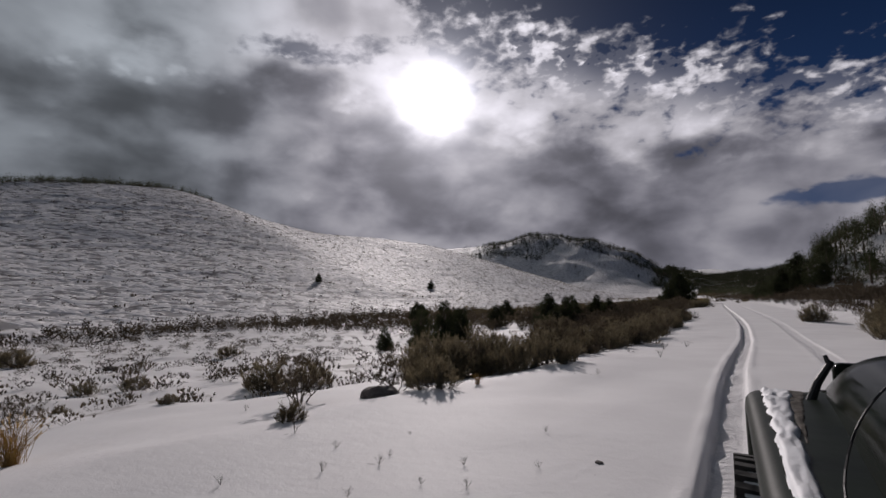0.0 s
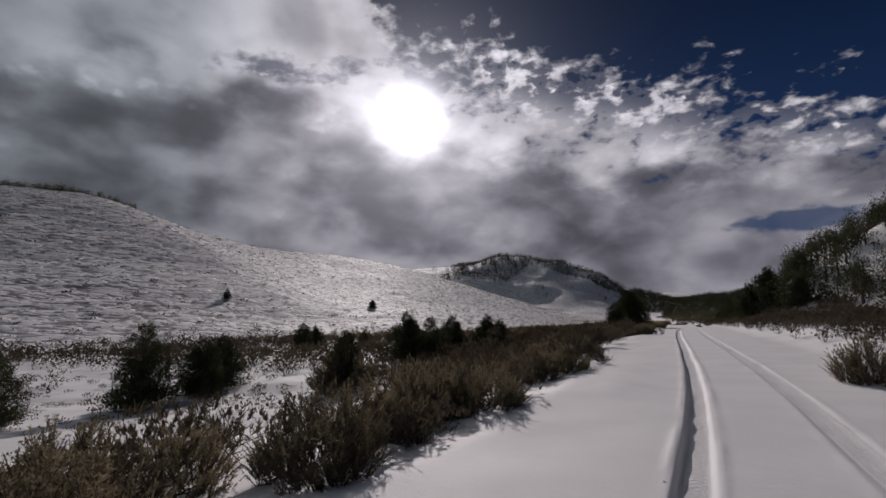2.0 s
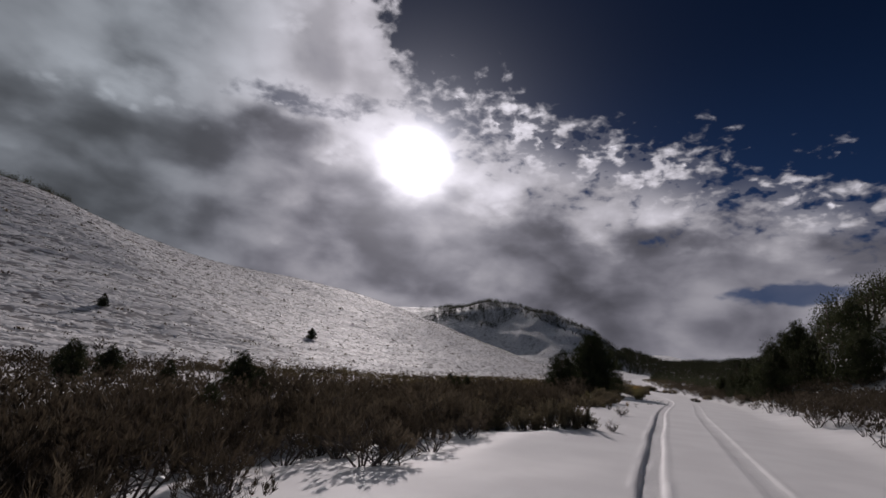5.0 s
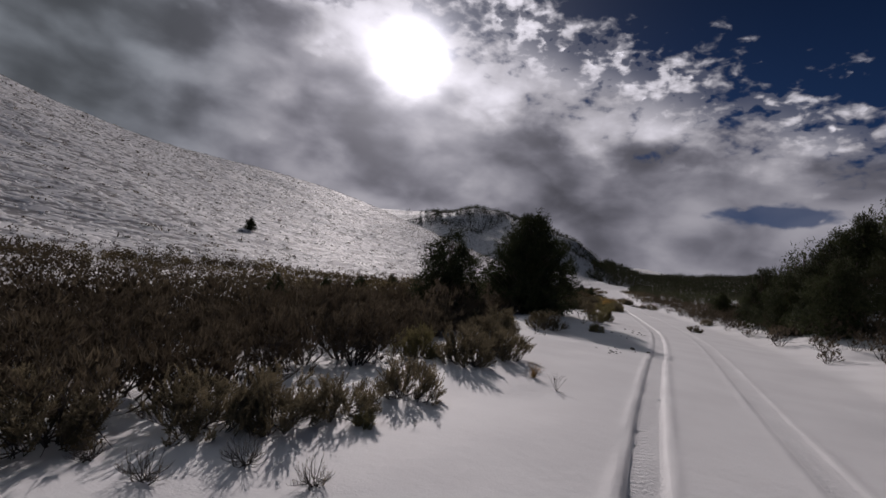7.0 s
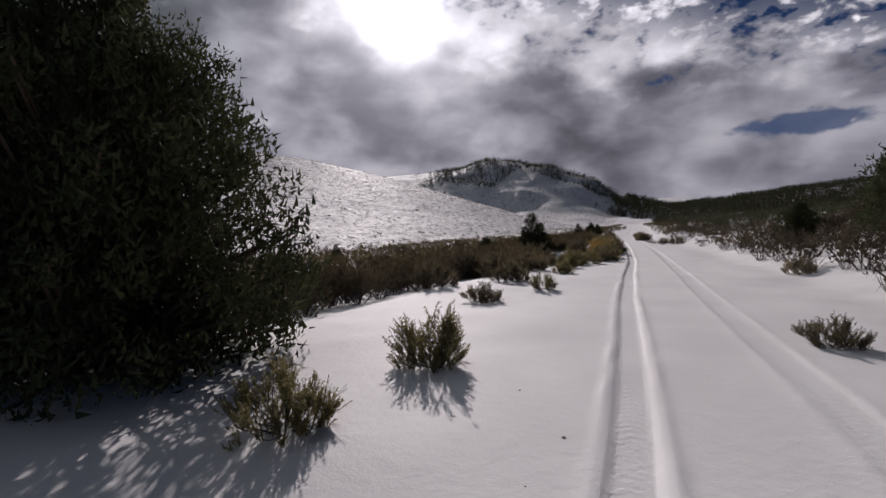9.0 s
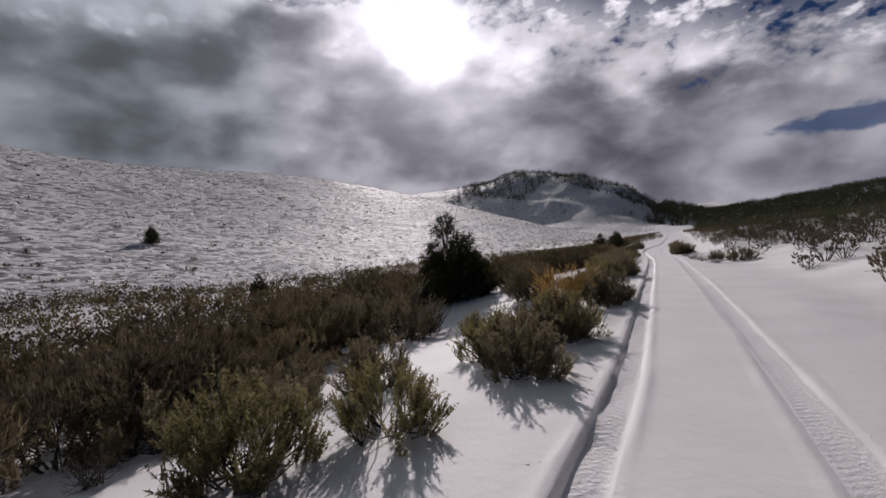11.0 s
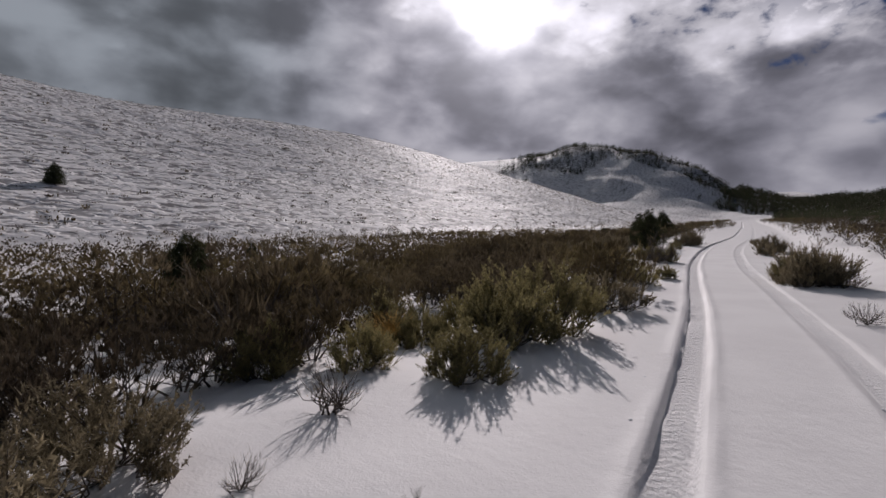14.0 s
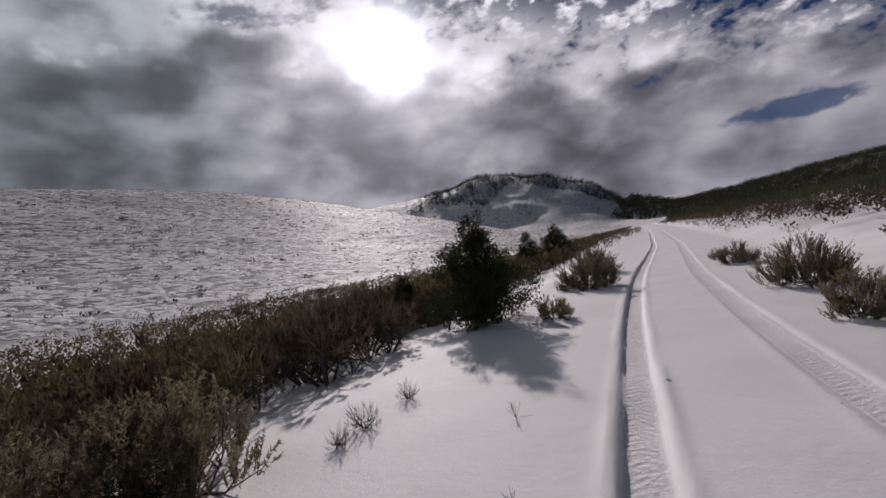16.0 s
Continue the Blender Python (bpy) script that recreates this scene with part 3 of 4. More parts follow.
def tree_meshes(seed, tall, wide, blunt=0.5, clumps=150, sprays=22, spray=0.22, low=0.03, leaders=5, drop=0.48):
    """Trunk with limbs, and a crown of many small sprays, for a juniper at the origin."""
    rng = random.Random(seed)
    wood, green = Mesh(), Mesh()
    bends = [Vector((rng.gauss(0, 0.03) * tall * i / 5, rng.gauss(0, 0.03) * tall * i / 5, tall * 0.9 * i / 5)) for i in range(6)]
    bends[0].z = -0.2
    for i in range(5):
        wood.rod(bends[i], bends[i + 1], 0.05 * tall * (1 - i / 5.5) ** 1.2, 0.05 * tall * (1 - (i + 1) / 5.5) ** 1.2, 7)

    # several leaders give the crown its ragged outline
    heads = [(0.0, 0.0, 1.0, 0.62)]
    for i in range(leaders - 1):
        w, q = 2 * math.pi * (i + rng.random() * 0.7) / (leaders - 1), rng.uniform(0.3, 0.85)
        heads.append((math.cos(w) * q * wide * 0.3, math.sin(w) * q * wide * 0.3, 1.0 - drop * q - rng.uniform(0, 0.1), rng.uniform(0.42, 0.6) * (1.0 if drop > 0.3 else 1.15)))
    for i in range(clumps):
        hx, hy, hh, hr = heads[0] if rng.random() < 0.3 else rng.choice(heads)
        h = low + (1.0 - low) * rng.random() ** 0.95
        w = rng.uniform(0, 2 * math.pi)
        g = float(smooth(np.array(h), -0.15, 0.2)) * wide * 0.5 * hr * max(1 - h, 0.0) ** blunt
        r = g * math.sqrt(rng.uniform(0.2, 1.0)) * rng.uniform(0.78, 1.22)
        c = Vector((hx + math.cos(w) * r, hy + math.sin(w) * r, h * hh * tall))
        if rng.random() < 0.14:
            c.z += rng.uniform(0.0, 0.11) * tall
        stem = Vector((hx * 0.3, hy * 0.3, max(0.04, h * hh - 0.2) * tall))
        if i % 3 == 0:
            wood.rod(stem, c, 0.011 * tall * (1 - h * 0.7), 0.003 * tall)
        out = Vector((math.cos(w), math.sin(w), 1.1)).normalized()
        size = spray * rng.uniform(0.7, 1.3) * (1.1 - 0.35 * h)
        for k in range(sprays):
            d = (out * 0.6 + rand_dir(rng, 0.7)).normalized()
            p = c + rand_dir(rng) * size * rng.random() ** 0.5 * 1.15
            blade(green, p, d, d.cross(rand_dir(rng)).normalized(), size * rng.uniform(0.25, 0.6), size * rng.uniform(0.05, 0.11))
    return wood, green


def light_tree(seed, tall, *shape, **more):
    """A far tree: the crown's sprays on one plain trunk."""
    _, green = tree_meshes(seed, tall, *shape, **more)
    trunk = Mesh()
    trunk.rod((0, 0, -0.3), (0, 0, tall * 0.8), 0.05 * tall, 0.01 * tall)
    return trunk, green


def juniper(label, seed, **shape):
    wood, green = tree_meshes(seed, **shape)
    base = new("juniper")
    part("trunk", wood.v, wood.f, BARK, base)
    part("crown", green.v, green.f, JUNIPER, base)
    return tagged(base, label, "tree")


def stand(ob, x, y, turn=0.0, scale=1.0, sink=0.0):
    ob.matrix_basis = pose(x, y, on_ground(x, y) - sink, 0, 0, turn) @ Matrix.Diagonal((scale, scale, scale, 1))
    return ob


def again(ob, x, y, turn=0.0, scale=1.0, sink=0.0):
    c = copy_thing(ob, Matrix())
    return stand(c, x, y, turn, scale, sink)


def scatter(name, label, category, wood_green, mats, places):
    """One object of many plants: (x, y, turn, scale) rows of the same shapes."""
    P = np.array(places, float)
    Z = height(P[:, 0], P[:, 1]) - 0.03
    vs, loops, sizes, ms, at = [], [], [], [], 0
    for i, pair in enumerate(wood_green):
        p, z = P[i::len(wood_green)], Z[i::len(wood_green)]
        c, n, big = np.cos(p[:, 2])[:, None], np.sin(p[:, 2])[:, None], p[:, 3][:, None]
        for k, g in enumerate(pair):
            if not g.v or not len(p):
                continue
            v = np.array([tuple(q) for q in g.v])
            r = np.stack([(v[:, 0] * c - v[:, 1] * n) * big + p[:, :1], (v[:, 0] * n + v[:, 1] * c) * big + p[:, 1:2], v[:, 2] * big + z[:, None]], -1)
            flat = np.concatenate([np.array(f) for f in g.f])
            vs.append(r.reshape(-1, 3))
            loops.append((flat[None, :] + at + np.arange(len(p))[:, None] * len(v)).ravel())
            sizes.append(np.tile([len(f) for f in g.f], len(p)))
            ms.append(np.full(len(g.f) * len(p), k))
            at += len(p) * len(v)
    vs, loops, sizes, ms = (np.concatenate(q) for q in (vs, loops, sizes, ms))
    me = bpy.data.meshes.new(name)
    me.vertices.add(len(vs)), me.loops.add(len(loops)), me.polygons.add(len(sizes))
    me.vertices.foreach_set("co", vs.ravel())
    me.loops.foreach_set("vertex_index", loops)
    me.polygons.foreach_set("loop_start", np.cumsum(sizes) - sizes)
    me.polygons.foreach_set("loop_total", sizes)
    me.update(calc_edges=True)
    for m in mats:
        me.materials.append(m)
    me.polygons.foreach_set("material_index", ms)
    return tagged(new(name, me), label, category, kind="stuff")


# junipers one by one
JUN = [
    juniper("broad dark green juniper with a ragged rounded crown", 11, tall=5.0, wide=5.7, blunt=0.34, clumps=1700, sprays=64, spray=0.25, leaders=11, drop=0.26),
    juniper("dark green upright juniper with a pointed crown", 12, tall=3.1, wide=3.5, blunt=0.48, clumps=560, sprays=52, spray=0.18, leaders=5),
    juniper("dark green bushy juniper on snowy ground", 13, tall=2.6, wide=2.9, blunt=0.38, clumps=560, sprays=54, spray=0.18, leaders=8, drop=0.3),
]
stand(JUN[0], -4.35, 86.8, 20, 0.97)
stand(JUN[1], -7.2, 117.8, 0, 1.0)
stand(JUN[2], -16.5, 32.2, 0, 0.85)
for k, x, y, w, s in [(1, -6.9, 118.9, 80, 0.75), (2, -8.1, 159.2, 50, 0.8), (2, -11.2, 161.4, 90, 0.55), (1, -15.2, 24.7, 30, 0.75), (1, -18.6, 25.7, 70, 0.5), (1, -16.3, 29.6, 40, 0.95),
                      (2, -17.5, 34.0, 15, 0.85), (2, -18.9, 45.0, 0, 0.8), (2, -12.8, 42.5, 60, 1.1), (1, -11.1, 42.1, 10, 0.82), (2, -11.6, 46.0, 100, 1.0),
                      (2, -9.3, 46.2, 200, 0.85), (2, -7.9, 44.4, 30, 0.75), (2, -9.2, 31.9, 120, 0.62), (2, -5.35, 78.5, 140, 1.22), (1, -18.7, 63.2, 0, 0.6)]:
    again(JUN[k], x, y, w, s)
for k, x, y, w, s in [(1, -14.0, 56.0, 20, 0.5), (2, -28.0, 70.8, 40, 1.2), (2, -41.5, 66.2, 0, 1.2), (2, -43.0, 70.2, 50, 1.05), (1, -34.9, 69.9, 0, 0.65),
                      (1, -27.3, 71.2, 0, 0.45), (1, -13.7, 79.3, 0, 0.5), (2, -18.3, 138.5, 0, 0.8), (1, -17.2, 138.3, 0, 0.5), (1, -38.3, 135.2, 0, 0.75), (1, -38.8, 154, 0, 0.4),
                      (2, -18.6, 89.8, 0, 0.5), (2, -18.6, 94, 80, 0.6), (1, -16.3, 191, 0, 1.0), (2, -13.3, 189, 0, 1.1), (1, -92, 97, 0, 0.8), (2, -91, 155, 40, 1.2)]:
    again(JUN[k], x, y, w, s)

for k, x, y, w, s in [(2, 7.9, 92.5, 60, 1.20), (2, 8.9, 89, 10, 1.28), (2, 10.3, 95.5, 200, 1.60), (1, 7.7, 97.5, 0, 1.12), (2, 12.2, 91.5, 0, 1.44), (2, 13.2, 100, 0, 1.60),
                      (1, 9.2, 103.5, 40, 1.12), (2, 14.2, 86.5, 0, 1.36), (1, 9.9, 109, 0, 0.96), (2, 7.9, 114, 0, 0.88), (2, 16.2, 95, 0, 1.52)]:
    again(JUN[k], x, y, w, s)

rng = random.Random(4)
wood = [light_tree(40 + k, 3.6, 3.4, 0.5, 70, 6, 0.66) for k in range(3)]
rows = []
while len(rows) < 760:
    x, y = rng.uniform(10, 62), rng.uniform(76, 150)
    if on_ground(x, y) > 2.2 and rng.random() < 0.8:
        rows.append((x, y, rng.uniform(0, 6.28), rng.uniform(0.5, 1.15)))
while len(rows) < 1840:
    y = rng.uniform(110, 460)
    u = 11 + 90 * rng.random() ** 1.3
    if u > 14 or rng.random() < 0.3:
        rows.append((float(lane_x(y)) + u, y, rng.uniform(0, 6.28), rng.uniform(0.3, 0.75)))
scatter("juniper_wood", "dark juniper wood on the rising ground", "trees", wood, (BARK, JUNIPER), rows)
far = [light_tree(50 + k, 8, 8, 0.5, 10, 5, 3.2, leaders=3) for k in range(3)]
rows = []
while len(rows) < 1700:
    x, y = rng.uniform(-560, 720), rng.uniform(850, 1500)
    h = on_ground(x, y)
    if x > -70:
        continue
    c = float(np.interp(x, [p[0] for p in CREST], [p[1] for p in CREST]))
    on_top = h > c * (0.84 if x > -290 else 0.56) and -480 < x
    if on_top and 900 < y < 1200 and rng.random() < 0.5 + 0.5 * noise.noise(Vector((x * 0.02, y * 0.02, 0))) or (h > 30 and rng.random() < 0.008):
        rows.append((x, y, 0, rng.uniform(0.6, 1.3)))
for _ in range(7000):
    x, y = rng.uniform(-90, 560), rng.uniform(900, 1420)
    rows.append((x, y, 0, rng.uniform(0.9, 1.7)))
for _ in range(4200):
    y = rng.uniform(380, 960)
    rows.append((float(lane_x(min(y, 500))) + 14 + 420 * rng.random() ** 1.4, y, 0, rng.uniform(0.3, 0.62)))
scatter("far_wood", "dark scattered trees on the far hills", "trees", far, (BARK, JUNIPER), rows)
rows = [(rng.uniform(-228, -192), rng.uniform(36, 138), 0, rng.uniform(0.16, 0.34)) for _ in range(900)]
scatter("ridge_wood", "dark line of trees along the hill's top", "trees", far, (BARK, JUNIPER), rows)

# brush fields
low = [brush_meshes(60 + k, 0.95, 1.4, 960, 0.0075) for k in range(4)]
middle = [brush_meshes(160 + k, 0.95, 1.4, 330, 0.016) for k in range(4)]
coarse = [brush_meshes(65 + k, 0.95, 1.4, 72, 0.05) for k in range(4)]
near_rows, mid_rows, far_rows = [], [], []


def setback(y):
    """How far the closed brush keeps off the brow of the bank."""
    return float(np.interp(y, [50, 54, 58, 62, 75, 104, 107, 110, 114, 116.5, 119, 122, 127, 134, 136, 138, 140, 145, 148, 156],
                           [0, 0.9, 0.9, 0.2, 0.3, 0.5, 2, 2.6, 4, 4, 1.0, 0.0, 0.2, 0.8, 1.8, 1.4, -0.6, -0.6, 1.4, 0.8]))


while len(near_rows) + len(mid_rows) + len(far_rows) < 5200:
    y = rng.uniform(-4, 215) if rng.random() < 0.85 else rng.uniform(200, 420)
    d = rng.expovariate(1 / 15.0) if rng.random() < 0.75 else rng.uniform(0, 60)
    x = float(edge_x(y)) - d - 0.6 - setback(y)
    if x < -67:
        x = rng.uniform(-67, -60)
    big = rng.uniform(0.6, 1.2) if y < 40 else (rng.uniform(0.8, 1.3) if rng.random() < 0.85 else rng.uniform(1.4, 1.75))
    if y < 4 or (y < 38 and -58 < x < float(edge_x(y)) - (1.5 if y < 14 else 4.5)) or (y < 34 and rng.random() < 0.6):
        if rng.random() < 0.93:
            continue
        big *= 0.6
    (near_rows if d < 7.5 and y < 165 else mid_rows if d < 18 and y < 180 else far_rows).append((x, y, rng.uniform(0, 6.28), big))
mat_rows = []
for i in range(36):
    for j in range(26):
        x, y = -60 + 1.6 * i + rng.gauss(0, 0.6), -3 + 1.55 * j + rng.gauss(0, 0.6)
        if x < float(edge_x(y)) - (3.4 if y < 9 else 1.5) - 0.06 * max(0, 8 - y) ** 2 and rng.random() < 0.78:
            mat_rows.append((x, y, rng.uniform(0, 6.28), rng.choice((0.5, 0.65, 0.8, 0.95, 1.1, 1.4))))
for y0, y1, many in ((30, 100, 560), (100, 168, 520)):
    for _ in range(many):
        y = rng.uniform(y0, y1)
        near_rows.append((float(edge_x(y)) - 0.4 - setback(y) - 9.0 * rng.random(), y, rng.uniform(0, 6.28), rng.uniform(0.5, 1.05)))
far_rows += [(rng.uniform(-60, -10), rng.uniform(42, 240), rng.uniform(0, 6.28), rng.uniform(0.75, 1.3)) for _ in range(4300)]
far_rows += [(rng.gauss(-62, 3), rng.uniform(-60, 140), rng.uniform(0, 6.28), rng.uniform(1.0, 1.7)) for _ in range(1300)]
scatter("brush_field", "dense brown sagebrush and rabbitbrush over snow", "shrubs", low, (TWIG, BRUSH), near_rows)
low_mat = [brush_meshes(260 + k, 0.40, 1.1, 320, 0.011, 1.7) for k in range(4)]
scatter("low_shrubs", "low dark brown shrubs half buried in snow", "shrubs", low_mat, (TWIG, BRUSH), mat_rows)
scatter("flat_brush", "brown brush scattered over the snowy flats", "shrubs", middle, (TWIG, BRUSH), mid_rows)
scatter("far_brush", "brown brush on the flats below the hill", "shrubs", coarse, (TWIG, BRUSH), far_rows)
rows = []
while len(rows) < 4600:
    y = rng.uniform(12, 360) if rng.random() < 0.6 else rng.uniform(30, 120)
    u = 5.0 + rng.expovariate(1 / 14.0)
    if u < 8 and rng.random() < 0.7:
        continue
    rows.append((float(lane_x(y)) + u, y, rng.uniform(0, 6.28), rng.uniform(0.6, 1.3)))
scatter("bank_shrubs", "brown brush along the foot of the bank", "shrubs", middle, (TWIG, BRUSH), [r for r in rows if r[1] < 175 and r[0] - float(lane_x(r[1])) < 15])
rows = [r for r in rows if not (r[1] < 175 and r[0] - float(lane_x(r[1])) < 15)]
scatter("bank_brush", "brown and olive brush on the bank above the track", "shrubs", coarse, (TWIG, BRUSH), rows)

# tufts that dot the hill and the flats
tuft = [Mesh() for _ in range(4)]
for t in tuft:
    for i in range(9):
        p = (rng.gauss(0, 0.12), rng.gauss(0, 0.45), -0.05)
        d = Vector((rng.gauss(0, 0.5), rng.gauss(0, 0.5), 1)).normalized()
        t.leaf(p, d, d.cross(rand_dir(rng)).normalized(), rng.uniform(0.2, 0.5), rng.uniform(0.04, 0.1))
rows = [(-62 - 140 * rng.random() ** 0.8 + rng.uniform(-1, 6), rng.uniform(-10, 520), rng.uniform(0, 6.28), rng.uniform(0.4, 0.9) if rng.random() < 0.93 else rng.uniform(1.0, 2.0)) for _ in range(16000)]
scatter("grass_tufts", "dark dry tufts poking through the snow", "grass", [(Mesh(), t) for t in tuft], (TWIG, BRUSH), rows)

crumb = []
for k in range(3):
    bm = bmesh.new()
    bmesh.ops.create_icosphere(bm, subdivisions=1, radius=0.05)
    m = Mesh()
    m.v = [v.co * rng.uniform(0.7, 1.2) for v in bm.verts]
    m.f = [tuple(v.index for v in f.verts) for f in bm.faces]
    bm.free()
    crumb.append((Mesh(), m))
rows = []
for _ in range(2600):
    y = rng.uniform(0, 175)
    side = rng.choice((-0.28, 0.26, -0.4, 1.36, 1.85))
    rows.append((float(lane_x(y)) + side + rng.gauss(0, 0.1), y, rng.uniform(0, 6), rng.uniform(0.15, 0.75) * (0.7 + 0.5 * math.sin(y * 0.9))))
scatter("snow_crumbs", "crumbs of snow thrown up beside the wheel ruts", "snow", crumb, (SNOW_LUMP, SNOW_LUMP), rows)

rows = []
for cx, cy, n_clods, wide_x, wide_y in ((-0.4, 80.6, 46, 0.35, 0.8), (0.6, 83.8, 26, 0.3, 0.8), (1, 86.4, 30, 0.4, 1.2), (-1.7, 70.0, 14, 0.5, 2.0), (-0.9, 3.9, 3, 0.1, 0.3)):
    rows += [(rng.gauss(cx, wide_x), rng.gauss(cy, wide_y), rng.uniform(0, 6), rng.uniform(0.2, 0.85)) for _ in range(n_clods)]
scatter("soil_clods", "dark clods of soil kicked out onto the snow", "soil", crumb, (ROCK, ROCK), rows)

caught = []
for _, m in crumb:
    c = Mesh()
    c.v, c.f = [Vector((v.x, v.y, v.z * 0.6 + 0.09)) for v in m.v], m.f
    caught.append((Mesh(), c))
rows = [(x + rng.gauss(0, 0.3), y + rng.gauss(0, 0.3), rng.uniform(0, 6), rng.uniform(0.7, 2.2)) for x, y, _, big in near_rows if 20 < y < 165 and rng.random() < 0.3]
scatter("snow_clumps", "small clumps of snow caught in the brush", "snow", caught, (SNOW_LUMP, SNOW_LUMP), rows)

# shrubs beside the track, one by one
SAGE_AT = []
SAGE_AT += [(-4.12, 3.95, 0.23), (-8.26, 5.09, 0.2), (-3.6, 6.2, 0.5), (-14.82, 6.33, 0.24), (-4.6, 7.6, 0.55), (-17.41, 8.08, 0.48), (-4.55, 8.08, 0.92), (-3.3, 8.6, 0.62), (-4.38, 8.92, 1.17), (-16.8, 9.29, 0.55), (-10.75, 9.36, 0.89), (-2.81, 9.55, 0.77), (-10.28, 10.58, 0.77), (-6.63, 11.14, 1.11), (-5.33, 11.42, 1.07), (-4.72, 11.72, 0.93), (-3.12, 11.83, 0.86), (-3.89, 12.41, 0.69), (-5.02, 12.57, 0.87), (-37.34, 13.28, 1.44), (-3.9, 13.37, 1.16), (-3.03, 14.82, 0.89), (-4.49, 15.51, 0.91), (-4.18, 16.02, 0.88)]
SAGE_AT += [(-2.87, 16.34, 0.85), (-2.14, 16.77, 0.81), (-3.05, 18.84, 0.85), (-2.47, 19.06, 0.83), (-2.32, 19.89, 0.92), (-5.24, 21.59, 0.87), (-3.66, 21.68, 0.77), (-28.78, 21.91, 0.88), (-2.41, 22.51, 0.99), (-2.71, 24, 1.03), (-2.97, 25.44, 1.04), (-2.63, 25.91, 0.83), (-2.01, 26.33, 0.95), (-2.86, 26.96, 0.98), (-2.35, 30.62, 1.02), (-5.64, 31.33, 1.19), (-1.67, 31.62, 0.9), (-9.08, 31.84, 1.5), (-1.82, 35.95, 0.83), (-3.11, 36.4, 1.04), (-3.83, 55.11, 1.02), (-3.04, 55.41, 0.84), (-1.86, 55.49, 0.66), (-1.24, 55.77, 0.76)]
SAGE_AT += [(-0.79, 56.17, 0.79), (-2.93, 64.86, 0.65), (-2.15, 65.58, 0.53), (-1.8, 66.02, 0.56), (-1.6, 66.75, 0.47), (-1.38, 67.81, 0.52), (-1.62, 70.41, 0.7), (-1.38, 71.65, 0.68), (-2.01, 72.61, 0.73), (-2.34, 75.02, 0.77), (-3.9, 76.53, 0.78), (-1.81, 78.93, 0.72), (-2.64, 82.17, 0.49), (3.72, 90.93, 0.43), (5.3, 100.54, 0.56), (-6.58, 107.49, 1.08), (-13.6, 107.98, 1.46), (-0.92, 108.25, 0.8), (-8.21, 109.87, 1.5), (-5.88, 109.95, 1.5), (-1.2, 110.43, 0.88), (-6.28, 111.49, 1.31), (-5.48, 111.97, 1.5), (-1.34, 114.56, 0.81)]
SAGE_AT += [(-1.14, 115.13, 0.89), (-12.91, 115.65, 1.5), (-3.58, 116.34, 1.13), (-11.7, 116.48, 1.28), (-5.21, 119.79, 1.18), (-4.53, 120.01, 0.82), (-2.08, 123.22, 1.05), (-2.91, 124.76, 0.94), (-2.78, 125.74, 1.06), (-2.74, 126.83, 0.91), (-3.81, 129.05, 0.97), (-3.43, 130.11, 1.06), (-4.63, 131.29, 0.61), (2.38, 132.25, 0.87), (1.29, 134.7, 0.62), (-4.1, 138.58, 0.75), (-10.46, 138.8, 1.32), (-1.12, 145.02, 0.85), (-0.96, 145.61, 1.28)]
SAGE_AT += [(-0.95, 146.19, 0.9), (-7.21, 146.35, 0.48), (-9.74, 149.05, 0.93), (-8.81, 149.89, 0.88), (-7.99, 151.2, 1.06), (-8.42, 152.32, 0.81), (-7.86, 152.4, 0.9), (-2.39, 157.91, 0.66), (-2.29, 161.29, 1.06), (-6.68, 163.82, 1.08), (-2.92, 167.03, 0.74), (-7.29, 168.4, 1.15)]
SAGE_AT += [(5.32, 21, 1), (6, 24.5, 1.3), (5.12, 17.5, 0.6), (4.58, 31, 1), (6.7, 27, 1.2), (6.2, 14.5, 0.9), (7.47, 18.5, 1.2)]
SAGE_AT += [(-1.7, 93.2, 0.5), (-2.3, 97, 0.7), (-3.2, 98.6, 0.9), (-2.8, 101.4, 0.8), (-4.1, 95.4, 0.85), (-4.7, 100.2, 1), (-3.7, 105.2, 0.75), (-3, 106.3, 0.65), (-4.8, 105.8, 0.9), (-2.5, 107.3, 0.7), (-4.1, 107.2, 0.8), (-5.6, 107, 0.85)]
GREEN_AT = [(-1, 95.4, 0.45), (-1.4, 100.1, 0.55), (-1.8, 102.8, 0.7)]
GREEN_AT += [(-4.5, 142.4, 0.6), (-5.0, 143.4, 0.7), (-4.2, 144.2, 0.45)]
GREEN_AT += [(-2.5, 118.14, 0.5), (-4.4, 135.5, 0.95), (-4.95, 135.95, 0.85), (-4.2, 136.3, 1.05), (-5.75, 135.6, 0.6), (-6.4, 135.5, 0.55), (-5.4, 135.1, 0.5), (-7.2, 136.4, 0.7)]
GREEN_AT += [(-1.19, 66.57, 0.17), (-2.46, 70.37, 0.63), (-2.62, 76.44, 0.59), (-0.37, 80.72, 0.4), (-0.83, 86.37, 0.57), (-0.56, 88.37, 0.69), (-1.94, 104.96, 0.86), (-1.4, 106.1, 0.68), (-1.56, 108.83, 0.8), (-1.55, 109.31, 0.73), (-1.23, 110.78, 0.96), (-3.01, 111.26, 0.55), (-2.88, 117.77, 0.44), (-2.7, 118.25, 0.35), (-3.19, 119.47, 0.35), (-2.65, 119.88, 0.67), (-2.35, 121.89, 0.79), (-3.6, 122.42, 0.39), (-2.7, 123.34, 0.77), (-2.82, 124.07, 0.84), (-3.81, 126.74, 0.91), (-3.5, 126.96, 0.94), (-5.96, 133.17, 0.62), (-5.13, 133.76, 0.56)]
